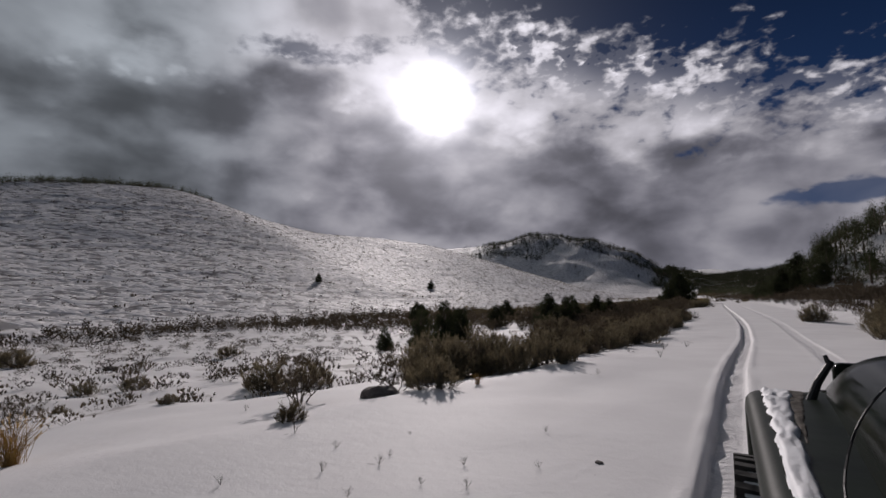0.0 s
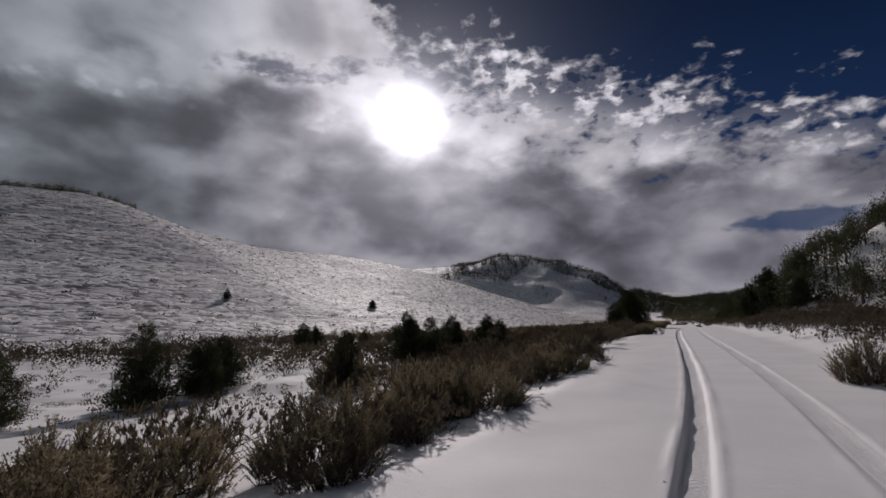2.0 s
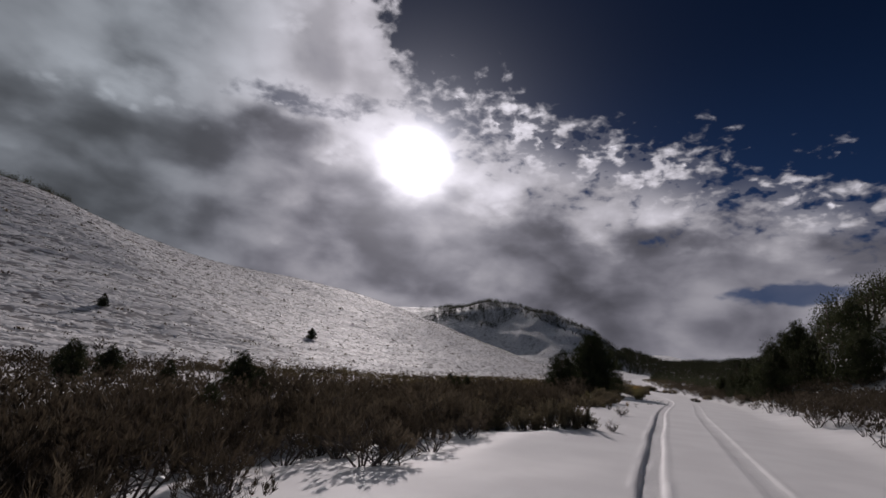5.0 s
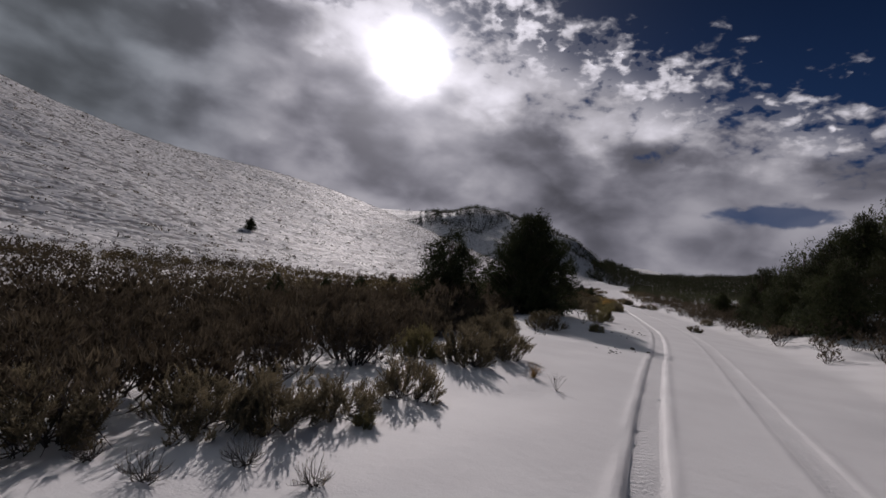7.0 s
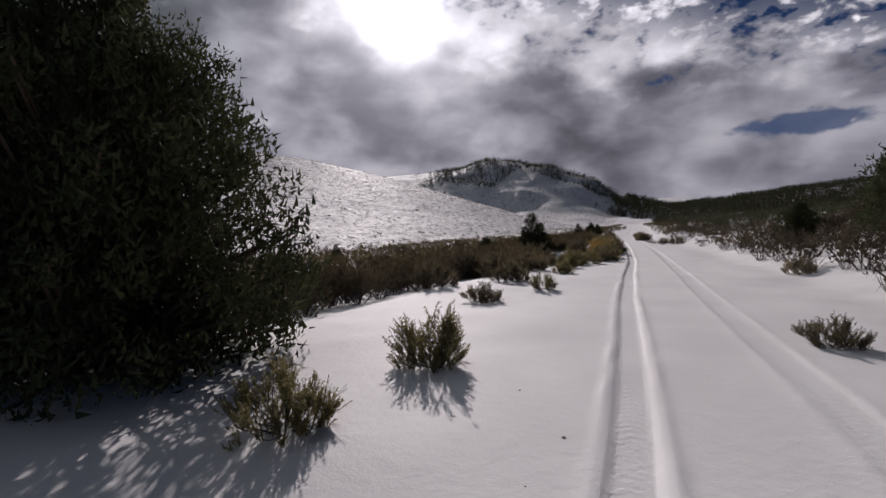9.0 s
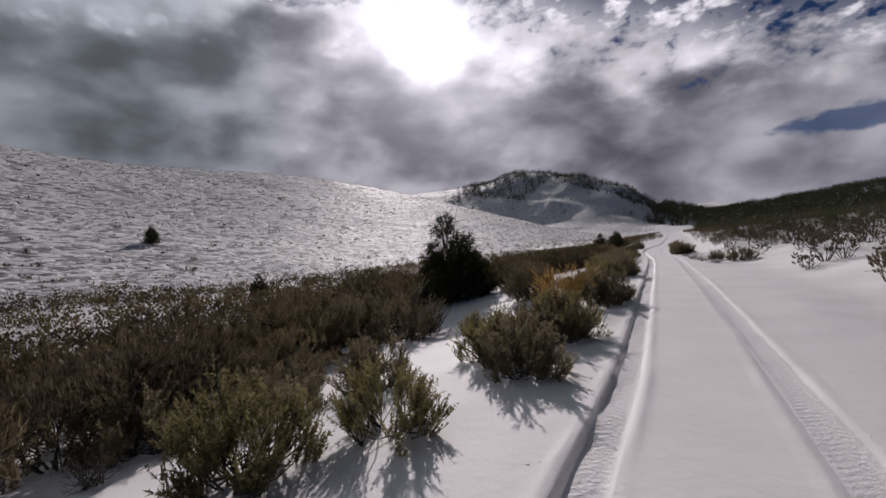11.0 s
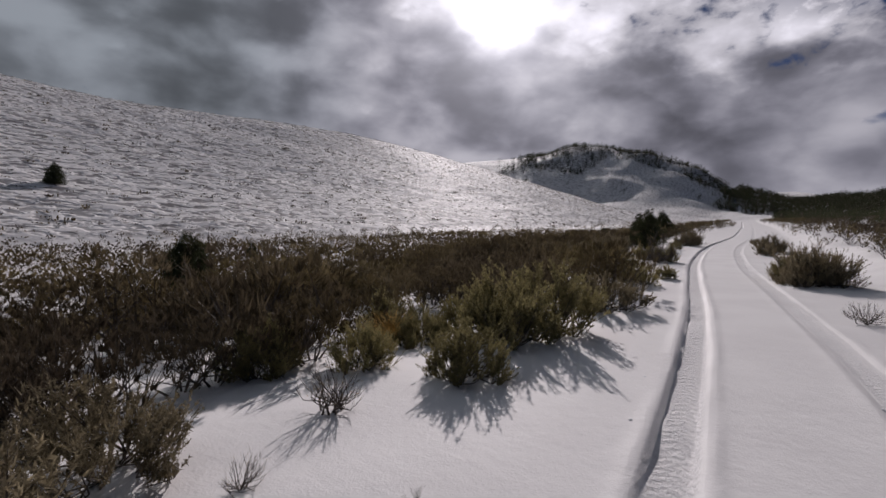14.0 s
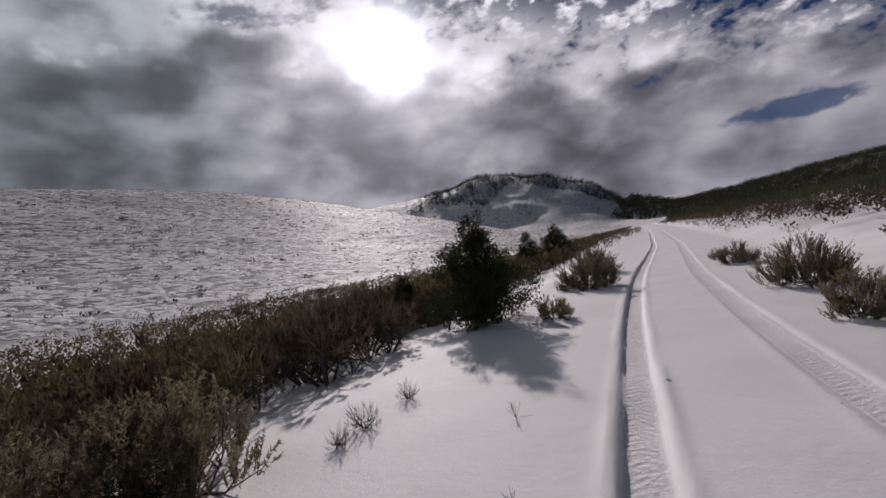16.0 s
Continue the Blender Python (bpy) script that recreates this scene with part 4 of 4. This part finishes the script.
GREEN_AT += [(-4.03, 134.02, 0.63), (-1.32, 146.13, 0.83), (-5.35, 150.2, 0.76), (-6.19, 150.37, 0.72), (-6.6, 159.04, 0.46)]
TWIG_AT = []
TWIG_AT += [(-0.95, 33.33, 0.53), (0.13, 56.37, 0.38), (-0.08, 62.17, 0.46), (-1.61, 64.73, 0.25), (-2.21, 64.77, 0.23), (-1.35, 65.26, 0.26), (-0.82, 65.33, 0.25), (-1.35, 70.26, 0.22), (-1.35, 79.9, 0.4), (-4.48, 104.54, 0.54), (-3.15, 104.55, 0.42), (-6.5, 106.18, 0.59), (-5.95, 106.28, 0.49), (-4.11, 118.38, 0.56), (-3.57, 119.36, 0.35), (-5.7, 123.35, 0.43), (-1.85, 125.98, 0.33), (1.3, 130.88, 0.97), (-3.87, 131.63, 0.22), (-4.33, 132.66, 0.5), (0.61, 133.01, 0.49), (0.28, 135.33, 0.54), (-0.02, 135.96, 0.55), (-0.55, 139.97, 0.46)]
TWIG_AT += [(-5.3, 146.83, 0.64), (-7.9, 147.71, 0.15), (-9.2, 147.77, 0.2), (-5.5, 149.26, 1.39), (-7, 153.27, 0.24), (-7.07, 153.69, 0.32), (-7.08, 154.5, 0.25)]
STRAW_AT = []
STRAW_AT += [(-5.94, 2.16, 0.51), (-3.11, 6.63, 0.17), (-0.43, 70.43, 0.25), (-2.2, 113.96, 1.1), (-1.85, 114.11, 1.15), (-6.88, 118.55, 0.77), (-5.77, 134.92, 0.54), (-6.76, 147.88, 0.33), (-6.66, 148.94, 0.29)]
TUFT_AT = []
TUFT_AT += [(-3.08, 2.31, 0.084), (-2.35, 3.31, 0.06), (-1.72, 3.39, 0.078), (-2.55, 3.92, 0.042), (-1.43, 4.52, 0.066), (-5.67, 4.61, 0.11), (-1.68, 8.11, 0.12), (-1.22, 14.68, 0.26), (-0.7, 15.78, 0.21), (-2.19, 16.25, 0.24), (-0.02, 61.1, 0.31), (-0.81, 66.86, 0.1), (0.03, 69.86, 0.28), (-1.21, 71.38, 0.27), (-1.45, 76.83, 0.14), (-1.74, 76.96, 0.29), (-2.32, 77.31, 0.25), (-1.85, 77.78, 0.19), (0.1, 81.92, 0.06), (-1.18, 84.05, 0.6), (-0.75, 86.69, 0.32), (-5.34, 118.35, 0.23), (-3.48, 128.54, 0.18), (-4.56, 131.47, 0.16)]
TUFT_AT += [(-2.1, 2.5, 0.072), (-2.6, 2.8, 0.09), (-1.8, 2.9, 0.06), (-2.3, 3.1, 0.096), (-1.5, 3, 0.072), (-2.9, 3.3, 0.078), (-3.6, 3.5, 0.12), (-1.2, 3.6, 0.06), (-1.04, 11.55, 0.2), (-1.91, 13.08, 0.25), (-3.05, 132.1, 0.12), (-5.38, 152.77, 0.11), (-5.78, 154.11, 0.15)]
STONE_AT = []
STONE_AT += [(-0.83, 3.92, 0.06), (-4.16, 5.66, 0.55), (-30.27, 15.27, 0.75), (0.5, 75.75, 0.06), (0.44, 76.02, 0.06), (1.02, 76.59, 0.06), (1.34, 76.87, 0.11), (0.94, 77.14, 0.15), (0.7, 80.28, 0.07)]
STONE_AT += [(0.42, 76.09, 0.07), (0.49, 75.78, 0.08), (0.59, 75.61, 0.06), (0.44, 75.72, 0.05), (0.42, 75.46, 0.07), (0.34, 76.6, 0.05), (0.56, 76.57, 0.05), (0.05, 76.29, 0.05), (0.67, 75.91, 0.05), (0.56, 76.02, 0.05), (0.49, 76.95, 0.06), (0.92, 77.38, 0.14), (0.49, 85.03, 0.1), (0.83, 84.57, 0.1), (1.07, 84.0, 0.11), (0.83, 83.52, 0.09), (1.02, 82.85, 0.08), (1.16, 82.94, 0.07), (1.27, 82.94, 0.08), (1.16, 83.34, 0.06), (0.49, 80.86, 0.06), (0.12, 82.0, 0.11), (0.69, 81.15, 0.05), (0.81, 81.15, 0.05), (0.72, 81.69, 0.05)]


def rooted(kinds, rows, group, buried=0.0):
    """Stands copies of the given things at (x, y, height) rows."""
    for i, (x, y, h) in enumerate(rows):
        ob, tall = kinds[i % len(kinds)]
        c = again(ob, x, y, 137.5 * i, h / tall * (1 + buried), buried * h)
        tagged(c, group=group)
    for ob, _ in kinds:
        for o in list(ob.children_recursive) + [ob]:
            bpy.data.objects.remove(o)


rooted([(shrub("sagebrush", "brown-grey sagebrush with dense upright twigs", 70 + k, SAGE, tall=0.75, wide=1.2, stems=9, forks=7, sprigs=11, leaves=34, leaf=0.0108, wide_leaf=0.34), 0.75) for k in range(3)],
       [r for r in SAGE_AT if r[2] < 0.95], "sagebrush along the track", 0.16)
rooted([(shrub("sagebrush", "tall brown-grey sagebrush with dense leafy plumes", 75 + k, SAGE, tall=1.2, wide=1.7, stems=11, forks=8, sprigs=13, leaves=36, leaf=0.0115, wide_leaf=0.36), 1.2) for k in range(3)],
       [r for r in SAGE_AT if r[2] >= 0.95], "sagebrush along the track", 0.16)
rooted([(shrub("sagebrush", "olive green sagebrush rooted in snow", 80 + k, SAGE_GREEN, tall=0.8, wide=1.0, stems=9, forks=7, sprigs=11, leaves=32, leaf=0.011, wide_leaf=0.34), 0.8) for k in range(3)],
       GREEN_AT, "green sagebrush along the track", 0.16)
rooted([(shrub("twig_shrub", "nearly bare grey-brown twiggy shrub in snow", 90 + k, STRAW, tall=0.8, wide=1.1, stems=10, forks=5, sprigs=5, leaves=2, leaf=0.006, spread=1.3), 0.8) for k in range(3)],
       TWIG_AT, "bare shrubs along the track")


def straw_clump(seed):
    """A clump of tall bent dry grass with loose heads."""
    rng = random.Random(seed)
    m, heads = Mesh(), Mesh()
    for i in range(150):
        w = rng.uniform(0, 6.28)
        p = Vector((rng.gauss(0, 0.06), rng.gauss(0, 0.06), -0.04))
        bend = Vector((math.cos(w), math.sin(w), 0)) * rng.uniform(0.05, 0.5) + Vector((-0.16, 0.06, 0)) * rng.random()
        tall = rng.uniform(0.45, 1.0) * 0.8
        mid = p + Vector((bend.x * 0.35, bend.y * 0.35, tall * 0.6))
        tip = p + Vector((bend.x, bend.y, tall))
        m.rod(p, mid, 0.004, 0.003)
        m.rod(mid, tip, 0.003, 0.0012)
        if i % 3 == 0:
            for k in range(5):
                d = ((tip - mid).normalized() + rand_dir(rng) * 0.5).normalized()
                heads.leaf(mid.lerp(tip, 0.7 + 0.3 * k / 5), d, d.cross(rand_dir(rng)).normalized(), 0.05, 0.005)
    base = new("grass_clump")
    for f in heads.f:
        m.f.append(tuple(i + len(m.v) for i in f))
    m.v += heads.v
    part("stalk", m.v, m.f, STRAW, base)
    return tagged(base, "golden dry bunch of tall grass in snow", "grass")


def twig_tuft(seed):
    rng = random.Random(seed)
    m = Mesh()
    for i in range(11):
        d = rand_dir(rng, 2.6)
        tip = d * rng.uniform(0.5, 0.85)
        m.rod((0, 0, -0.03), tip * 0.6, 0.008, 0.006)
        m.rod(tip * 0.6, tip, 0.006, 0.002)
        for k in range(3):
            e = (d + rand_dir(rng) * 0.8).normalized()
            m.rod(tip * rng.uniform(0.4, 0.8), tip * 0.7 + e * rng.uniform(0.1, 0.3), 0.004, 0.002)
    base = new("twig_tuft")
    part("twig", m.v, m.f, TWIG, base)
    return tagged(base, "small dry twigs sticking out of the snow", "grass")


def stone(seed):
    rng = random.Random(seed)
    bm = bmesh.new()
    bmesh.ops.create_icosphere(bm, subdivisions=3, radius=0.5)
    for v in bm.verts:
        n = noise.noise(v.co * 2.2 + Vector((seed, 0, 0))) * 0.3 + noise.noise(v.co * 5 + Vector((0, seed, 0))) * 0.12
        v.co = v.co * (1 + n)
        v.co.z *= 0.55
    me = bpy.data.meshes.new("stone")
    bm.to_mesh(me), bm.free()
    me.materials.append(ROCK)
    return tagged(new("stone", me), "dark weathered stone lying in the snow", "rock")


rooted([(straw_clump(100 + k), 0.8) for k in range(2)], STRAW_AT, "dry grass along the track")
rooted([(twig_tuft(110 + k), 0.8) for k in range(3)], TUFT_AT, "twigs along the track")
rooted([(stone(120 + k), 1.0) for k in range(3)], STONE_AT, "stones along the track")

# ---- the parked off-road vehicle ----
PAINT = material("olive_paint", plain((0.004, 0.0068, 0.004), (0.009, 0.014, 0.0075), 3.0, relief=0.04), 0.16)
FLARE = material("flare_plastic", plain((0.008, 0.012, 0.008), (0.019, 0.026, 0.017), 6.0, relief=0.08), 0.40)
for glossy in (PAINT, FLARE):
    glossy.node_tree.nodes["Principled BSDF"].inputs["Specular IOR Level"].default_value = 0.06
BLACK = material("black_trim", plain((0.01, 0.01, 0.01), (0.025, 0.025, 0.026), 20.0, relief=0.2), 0.55)
RUBBER = material("tyre_rubber", plain((0.012, 0.012, 0.012), (0.05, 0.048, 0.045), 14.0, relief=0.5), 0.85)
RIM = material("grey_rim", plain((0.12, 0.12, 0.12), (0.22, 0.22, 0.22), 12.0, relief=0.1), 0.35, 0.8)
GLASS = material("dark_glass", plain((0.01, 0.012, 0.012), (0.02, 0.022, 0.022), 4.0, relief=0.02), 0.08)
LENS = material("lamp_lens", plain((0.55, 0.55, 0.55), (0.75, 0.75, 0.75), 30.0, relief=0.1), 0.1)
MUD = material("mud", plain((0.025, 0.019, 0.013), (0.07, 0.055, 0.04), 18.0, relief=0.9), 0.9)
GREY_MARK = material("grey_mark", plain((0.12, 0.125, 0.12), (0.2, 0.2, 0.195), 20.0, relief=0.05), 0.5)


def solid(name, bm, mat, parent, label="", bevel=0.0, smooth_it=True):
    if bevel:
        bmesh.ops.bevel(bm, geom=bm.edges[:], offset=bevel, segments=3, profile=0.5, affect="EDGES")
    bmesh.ops.recalc_face_normals(bm, faces=bm.faces[:])
    me = bpy.data.meshes.new(name)
    bm.to_mesh(me), bm.free()
    me.materials.append(mat)
    if smooth_it:
        me.shade_smooth()
        me.set_sharp_from_angle(angle=radians(40))
    ob = new(name, me)
    ob.parent = parent
    if label:
        ob["label"] = label
    return ob


def box(lo, hi, shear=(0, 0)):
    """A box; shear moves its top by (dx, dy)."""
    bm = bmesh.new()
    bmesh.ops.create_cube(bm, size=1)
    for v in bm.verts:
        up = v.co.z > 0
        v.co = Vector([lo[i] + (hi[i] - lo[i]) * (v.co[i] + 0.5) for i in range(3)])
        if up:
            v.co.x += shear[0]
            v.co.y += shear[1]
    return bm


def lathe(profile, centre, turns=48):
    """Spins (radius, x) points round an axis along x."""
    bm = bmesh.new()
    rings = []
    for i in range(turns):
        a = 2 * math.pi * i / turns
        rings.append([bm.verts.new((centre[0] + x, centre[1] + r * math.cos(a), centre[2] + r * math.sin(a))) for r, x in profile])
    for i in range(turns):
        p, q = rings[i], rings[(i + 1) % turns]
        for k in range(len(profile) - 1):
            bm.faces.new((p[k], p[k + 1], q[k + 1], q[k]))
    return bm


def sweep(path, section):
    """A solid strip: the section (x, lift) carried along (y, z) points, lift across the path."""
    bm = bmesh.new()
    rows = []
    for i, (y, z) in enumerate(path):
        a, b = path[max(i - 1, 0)], path[min(i + 1, len(path) - 1)]
        d = Vector((b[0] - a[0], b[1] - a[1])).normalized()
        rows.append([bm.verts.new((x, y - d.y * h, z + d.x * h)) for x, h in section])
    n = len(section)
    for p, q in zip(rows, rows[1:]):
        for k in range(n):
            bm.faces.new((p[k], p[(k + 1) % n], q[(k + 1) % n], q[k]))
    bm.faces.new(rows[0]), bm.faces.new(rows[-1][::-1])
    return bm


def wheel(car, x, y, side):
    """Side: -1 for the left wheels, 1 for the right ones."""
    w = 0.13
    prof = [(0.22, -w + 0.02), (0.30, -w), (0.36, -w + 0.01), (0.395, -w + 0.04), (0.40, -0.05), (0.40, 0.05), (0.395, w - 0.04), (0.36, w - 0.01), (0.30, w), (0.22, w - 0.02)]
    bm = lathe(prof, (x, y, 0.4), 56)
    for i in range(46):
        a = 2 * math.pi * i / 46
        for dx, skew in ((-0.064, -0.14), (0.064, 0.14)):
            turn = Matrix.Translation((x + dx, y, 0.4)) @ Matrix.Rotation(a + (0.03 if dx > 0 else 0), 4, "X") @ Matrix.Translation((0, 0, 0.402)) @ Matrix.Rotation(skew, 4, "Z")
            bmesh.ops.create_cube(bm, size=1, matrix=turn @ Matrix.Diagonal((0.118, 0.026, 0.034, 1)))
    base = new("wheel")
    base.parent = car
    solid("tyre", bm, RUBBER, base, "knobbly black tyre with packed snow")
    solid("packed_snow", lathe([(0.403, -0.1), (0.407, -0.06), (0.407, 0.06), (0.403, 0.1)], (x, y, 0.4), 56), SNOW_LUMP, base, "snow packed between the lugs")
    solid("rim", lathe([(0.02, side * 0.07), (0.07, side * 0.075), (0.10, side * 0.05), (0.17, side * 0.04), (0.205, side * 0.10), (0.225, side * 0.11), (0.225, -side * 0.1)], (x, y, 0.4), 40), RIM, base)


def crust(path, x0, x1, seed, thick, cover):
    """A lumpy broken layer on the fender's top along (y, z) points, with an uneven rim; it narrows to the rear."""
    m = Mesh()
    n, rows = 22, len(path)
    keep = []
    for i, (y, z) in enumerate(path):
        t = i / (rows - 1)
        k0 = 1 if x0 < x1 else -1
        a, b = x0 - k0 * 0.015 * (1 - t), x1 - k0 * 0.108 * (1 - t)
        for k in range(n):
            q = k / (n - 1)
            x = a + (b - a) * q
            lump = noise.noise(Vector((x * 26, y * 16, seed))) * 0.6 + noise.noise(Vector((x * 70, y * 60, seed + 3))) * 0.4
            body = (1 - abs(2 * q - 1) ** 3) * min(1.0, 6 * t + 0.3, 9 * (1 - t) + 0.2) + lump * 0.9 - (1 - cover)
            keep.append(body > 0)
            m.v.append(Vector((x, y, z - 0.003 + thick * max(0.0, min(1.0, body * 1.5)) ** 0.5 * (0.7 + 0.5 * lump))))
    for i in range(rows - 1):
        for k in range(n - 1):
            a = i * n + k
            if keep[a] or keep[a + 1] or keep[a + n] or keep[a + n + 1]:
                m.f.append((a, a + 1, a + n + 1, a + n))
    return m


def vehicle():
    car = tagged(new("off_road_vehicle"), "olive green off-road vehicle with snowy fenders in the wheel ruts", "vehicle")
    wide = 1.84
    for x, side in ((0.07, -1), (wide - 0.07, 1)):
        for y in (0.0, -2.75):
            wheel(car, x, y, side)
    # body
    solid("chassis", box((0.45, -3.4, 0.42), (wide - 0.45, 0.62, 0.6)), BLACK, car, bevel=0.02)
    solid("tub", box((0.2, -3.45, 0.55), (wide - 0.2, -1.06, 1.06)), PAINT, car, bevel=0.04)
    bm = bmesh.new()
    rows = []
    for j in range(15):
        t = j / 14
        y = -1.5 + 2.04 * t
        half, top = 0.69 + 0.12 * (1 - t) ** 1.2, 1.155 - 0.03 * t - 0.07 * max(0, t - 0.86) / 0.14
        row = []
        for k in range(33):
            w = math.pi * (1 - k / 32)
            c, h = math.cos(w), math.sin(w)
            q = math.copysign(abs(c) ** 0.30, c) * (1 - 0.035 * h)
            up = h ** 0.42
            row.append(bm.verts.new((wide / 2 + q * half, y, top - 0.42 + (0.42 + 0.03) * up + 0.012 * math.exp(-((abs(q) - 0.45) / 0.06) ** 2))))
        rows.append(row)
    for p, q in zip(rows, rows[1:]):
        for k in range(len(p) - 1):
            bm.faces.new((p[k], p[k + 1], q[k + 1], q[k]))
    bm.faces.new(rows[-1])
    solid("hood", bm, PAINT, car, "olive hood with a wet sheen")
    arch = [(-1.98, 0.55), (-1.95, 0.74), (-1.88, 0.90), (-1.7, 0.965), (-1.2, 0.97), (-0.5, 0.968), (-0.1, 0.967), (0.2, 0.965), (0.42, 0.955), (0.53, 0.91), (0.6, 0.80), (0.62, 0.68)]
    fine = []
    for a, b in zip(arch, arch[1:]):
        fine += [(a[0] + (b[0] - a[0]) * i / 4, a[1] + (b[1] - a[1]) * i / 4) for i in range(4)]
    fine.append(arch[-1])
    lip = [(0.012, -0.075), (0.0, -0.06), (-0.004, -0.035), (0.0, -0.012), (0.014, 0.006), (0.034, 0.016), (0.06, 0.02), (0.16, 0.021), (0.27, 0.026), (0.27, -0.012), (0.06, -0.012), (0.03, -0.03), (0.024, -0.07)]
    for y0, flip in ((0, 0), (0, 1), (-2.75, 0), (-2.75, 1)):
        run = fine if y0 == 0 else [(max(y, -0.62), z) for y, z in fine if y > -0.7] + [(-0.66, 0.6)]
        run = run if y0 == 0 else sorted(run)
        sec = [((wide - x) if flip else x, h) for x, h in lip]
        solid("fender", sweep([(y + y0, z) for y, z in run], sec), FLARE, car, "grey-green fender flare with a rolled lip")
        if y0 == 0:
            top = [(y, z + 0.02) for y, z in fine if y > -1.75 and y < 0.5]
            dense = []
            for a, b in zip(top, top[1:]):
                dense += [(a[0] + (b[0] - a[0]) * i / 4, a[1] + (b[1] - a[1]) * i / 4) for i in range(4)]
            m = crust(dense, *((0.05, 0.165) if not flip else (wide - 0.05, wide - 0.165)), 7 + flip, 0.020, 0.58)
            part("snow_crust", m.v, m.f, SNOW_LUMP, car, "crust of snow on the fender", soft=True)
            m = crust([p for p in dense if p[0] > -0.45], *((0.12, 0.22) if not flip else (wide - 0.12, wide - 0.22)), 17 + flip, 0.010, 0.72)
            part("mud_crust", m.v, m.f, MUD, car, "brown crust of frozen mud", soft=True)
    solid("inner_panel", box((0.24, -1.06, 0.5), (0.28, 0.5, 0.98)), PAINT, car, bevel=0.01)
    solid("inner_panel", box((wide - 0.28, -1.06, 0.5), (wide - 0.24, 0.5, 0.98)), PAINT, car, bevel=0.01)
    solid("grille", box((0.3, 0.5, 0.62), (wide - 0.3, 0.58, 1.08)), PAINT, car, bevel=0.025)
    for k in range(7):
        x = wide / 2 + (k - 3) * 0.085
        solid("slot", box((x - 0.022, 0.575, 0.68), (x + 0.022, 0.586, 0.97)), BLACK, car, bevel=0.004)
    for x in (0.5, wide - 0.5):
        solid("headlight", lathe([(0.001, 0.03), (0.05, 0.028), (0.085, 0.015), (0.09, -0.02)], (0, 0, 0), 28), LENS, car).matrix_basis = pose(x, 0.585, 0.88, 0, 0, 90)
    solid("bumper", box((0.1, 0.62, 0.5), (wide - 0.1, 0.82, 0.66)), BLACK, car, bevel=0.03)
    solid("rear_bumper", box((0.15, -3.7, 0.5), (wide - 0.15, -3.48, 0.66)), BLACK, car, bevel=0.03)
    # cab
    shell = new("cab")
    shell.parent = car
    shell.matrix_basis = pose(0, -0.75, 0)
    for x, nm in ((0.2, "left"), (wide - 0.24, "right")):
        solid("door", box((x - 0.012, -1.78, 0.6), (x + 0.05, -0.80, 1.08)), PAINT, shell, bevel=0.02)
        solid("door_handle", box((x - 0.03 if nm == "left" else x + 0.05, -1.7, 0.98), (x if nm == "left" else x + 0.08, -1.56, 1.01)), BLACK, shell, bevel=0.006)
        solid("side_window", box((x + 0.015, -1.74, 1.08), (x + 0.03, -1.12, 1.62)), GLASS, shell)
        solid("rear_window", box((x + 0.015, -3.0, 1.12), (x + 0.03, -1.86, 1.62)), GLASS, shell)
        solid("roof_pillar", box((x, -1.86, 1.04), (x + 0.05, -1.76, 1.68)), PAINT, shell, bevel=0.01)
        solid("windshield_post", box((x, -0.82, 1.04), (x + 0.06, -0.74, 1.66), (0, -0.28)), PAINT, shell, bevel=0.012)
        mx = x + 0.02 if nm == "left" else x - 0.02
        solid("mirror", box((mx - 0.03, -0.98, 1.12), (mx + 0.06, -0.86, 1.34)), BLACK, shell, "mud-splashed black side mirror", bevel=0.02)
        solid("rear_post", box((x, -3.1, 1.04), (x + 0.05, -2.98, 1.68)), PAINT, shell, bevel=0.01)
    solid("windshield", box((0.27, -0.79, 1.1), (wide - 0.27, -0.775, 1.6), (0, -0.26)), GLASS, shell)
    solid("roof", box((0.19, -3.12, 1.64), (wide - 0.19, -1.0, 1.72)), PAINT, shell, bevel=0.035)
    solid("tailgate", box((0.24, -3.13, 0.6), (wide - 0.24, -3.08, 1.64)), PAINT, shell, bevel=0.02)
    # bracket, cable and worn lettering on the hood's side
    m = Mesh()
    m.rod((0.185, 0.22, 0.97), (0.215, 0.245, 1.04), 0.015, 0.013, 8)
    m.rod((0.215, 0.245, 1.04), (0.262, 0.262, 1.115), 0.013, 0.010, 8)
    m.rod((0.255, 0.26, 1.10), (0.245, 0.262, 1.135), 0.010, 0.007, 6)
    part("hood_bracket", m.v, m.f, BLACK, car, "black rubber hood catch")
    m = Mesh()
    last = None
    for i in range(19):
        t = i / 18
        p = Vector((0.118 + 0.34 * t ** 1.5, -0.80 + 0.62 * t, 0.99 + 0.185 * math.sin(t * 1.75)))
        if last:
            m.rod(last, p, 0.0026, 0.0026, 5)
        last = p
    part("cable", m.v, m.f, BLACK, car)
    for k in range(7):
        solid("worn_mark", box((0.23, -0.8 + 0.03 * k, 0.9), (0.238, -0.782 + 0.03 * k, 0.92)), GREY_MARK, car)
    return car


car = vehicle()
car.matrix_basis = pose(0.085, 1.9, on_ground(0.25, 0.5) - 0.02, 0, 0, -1.5)
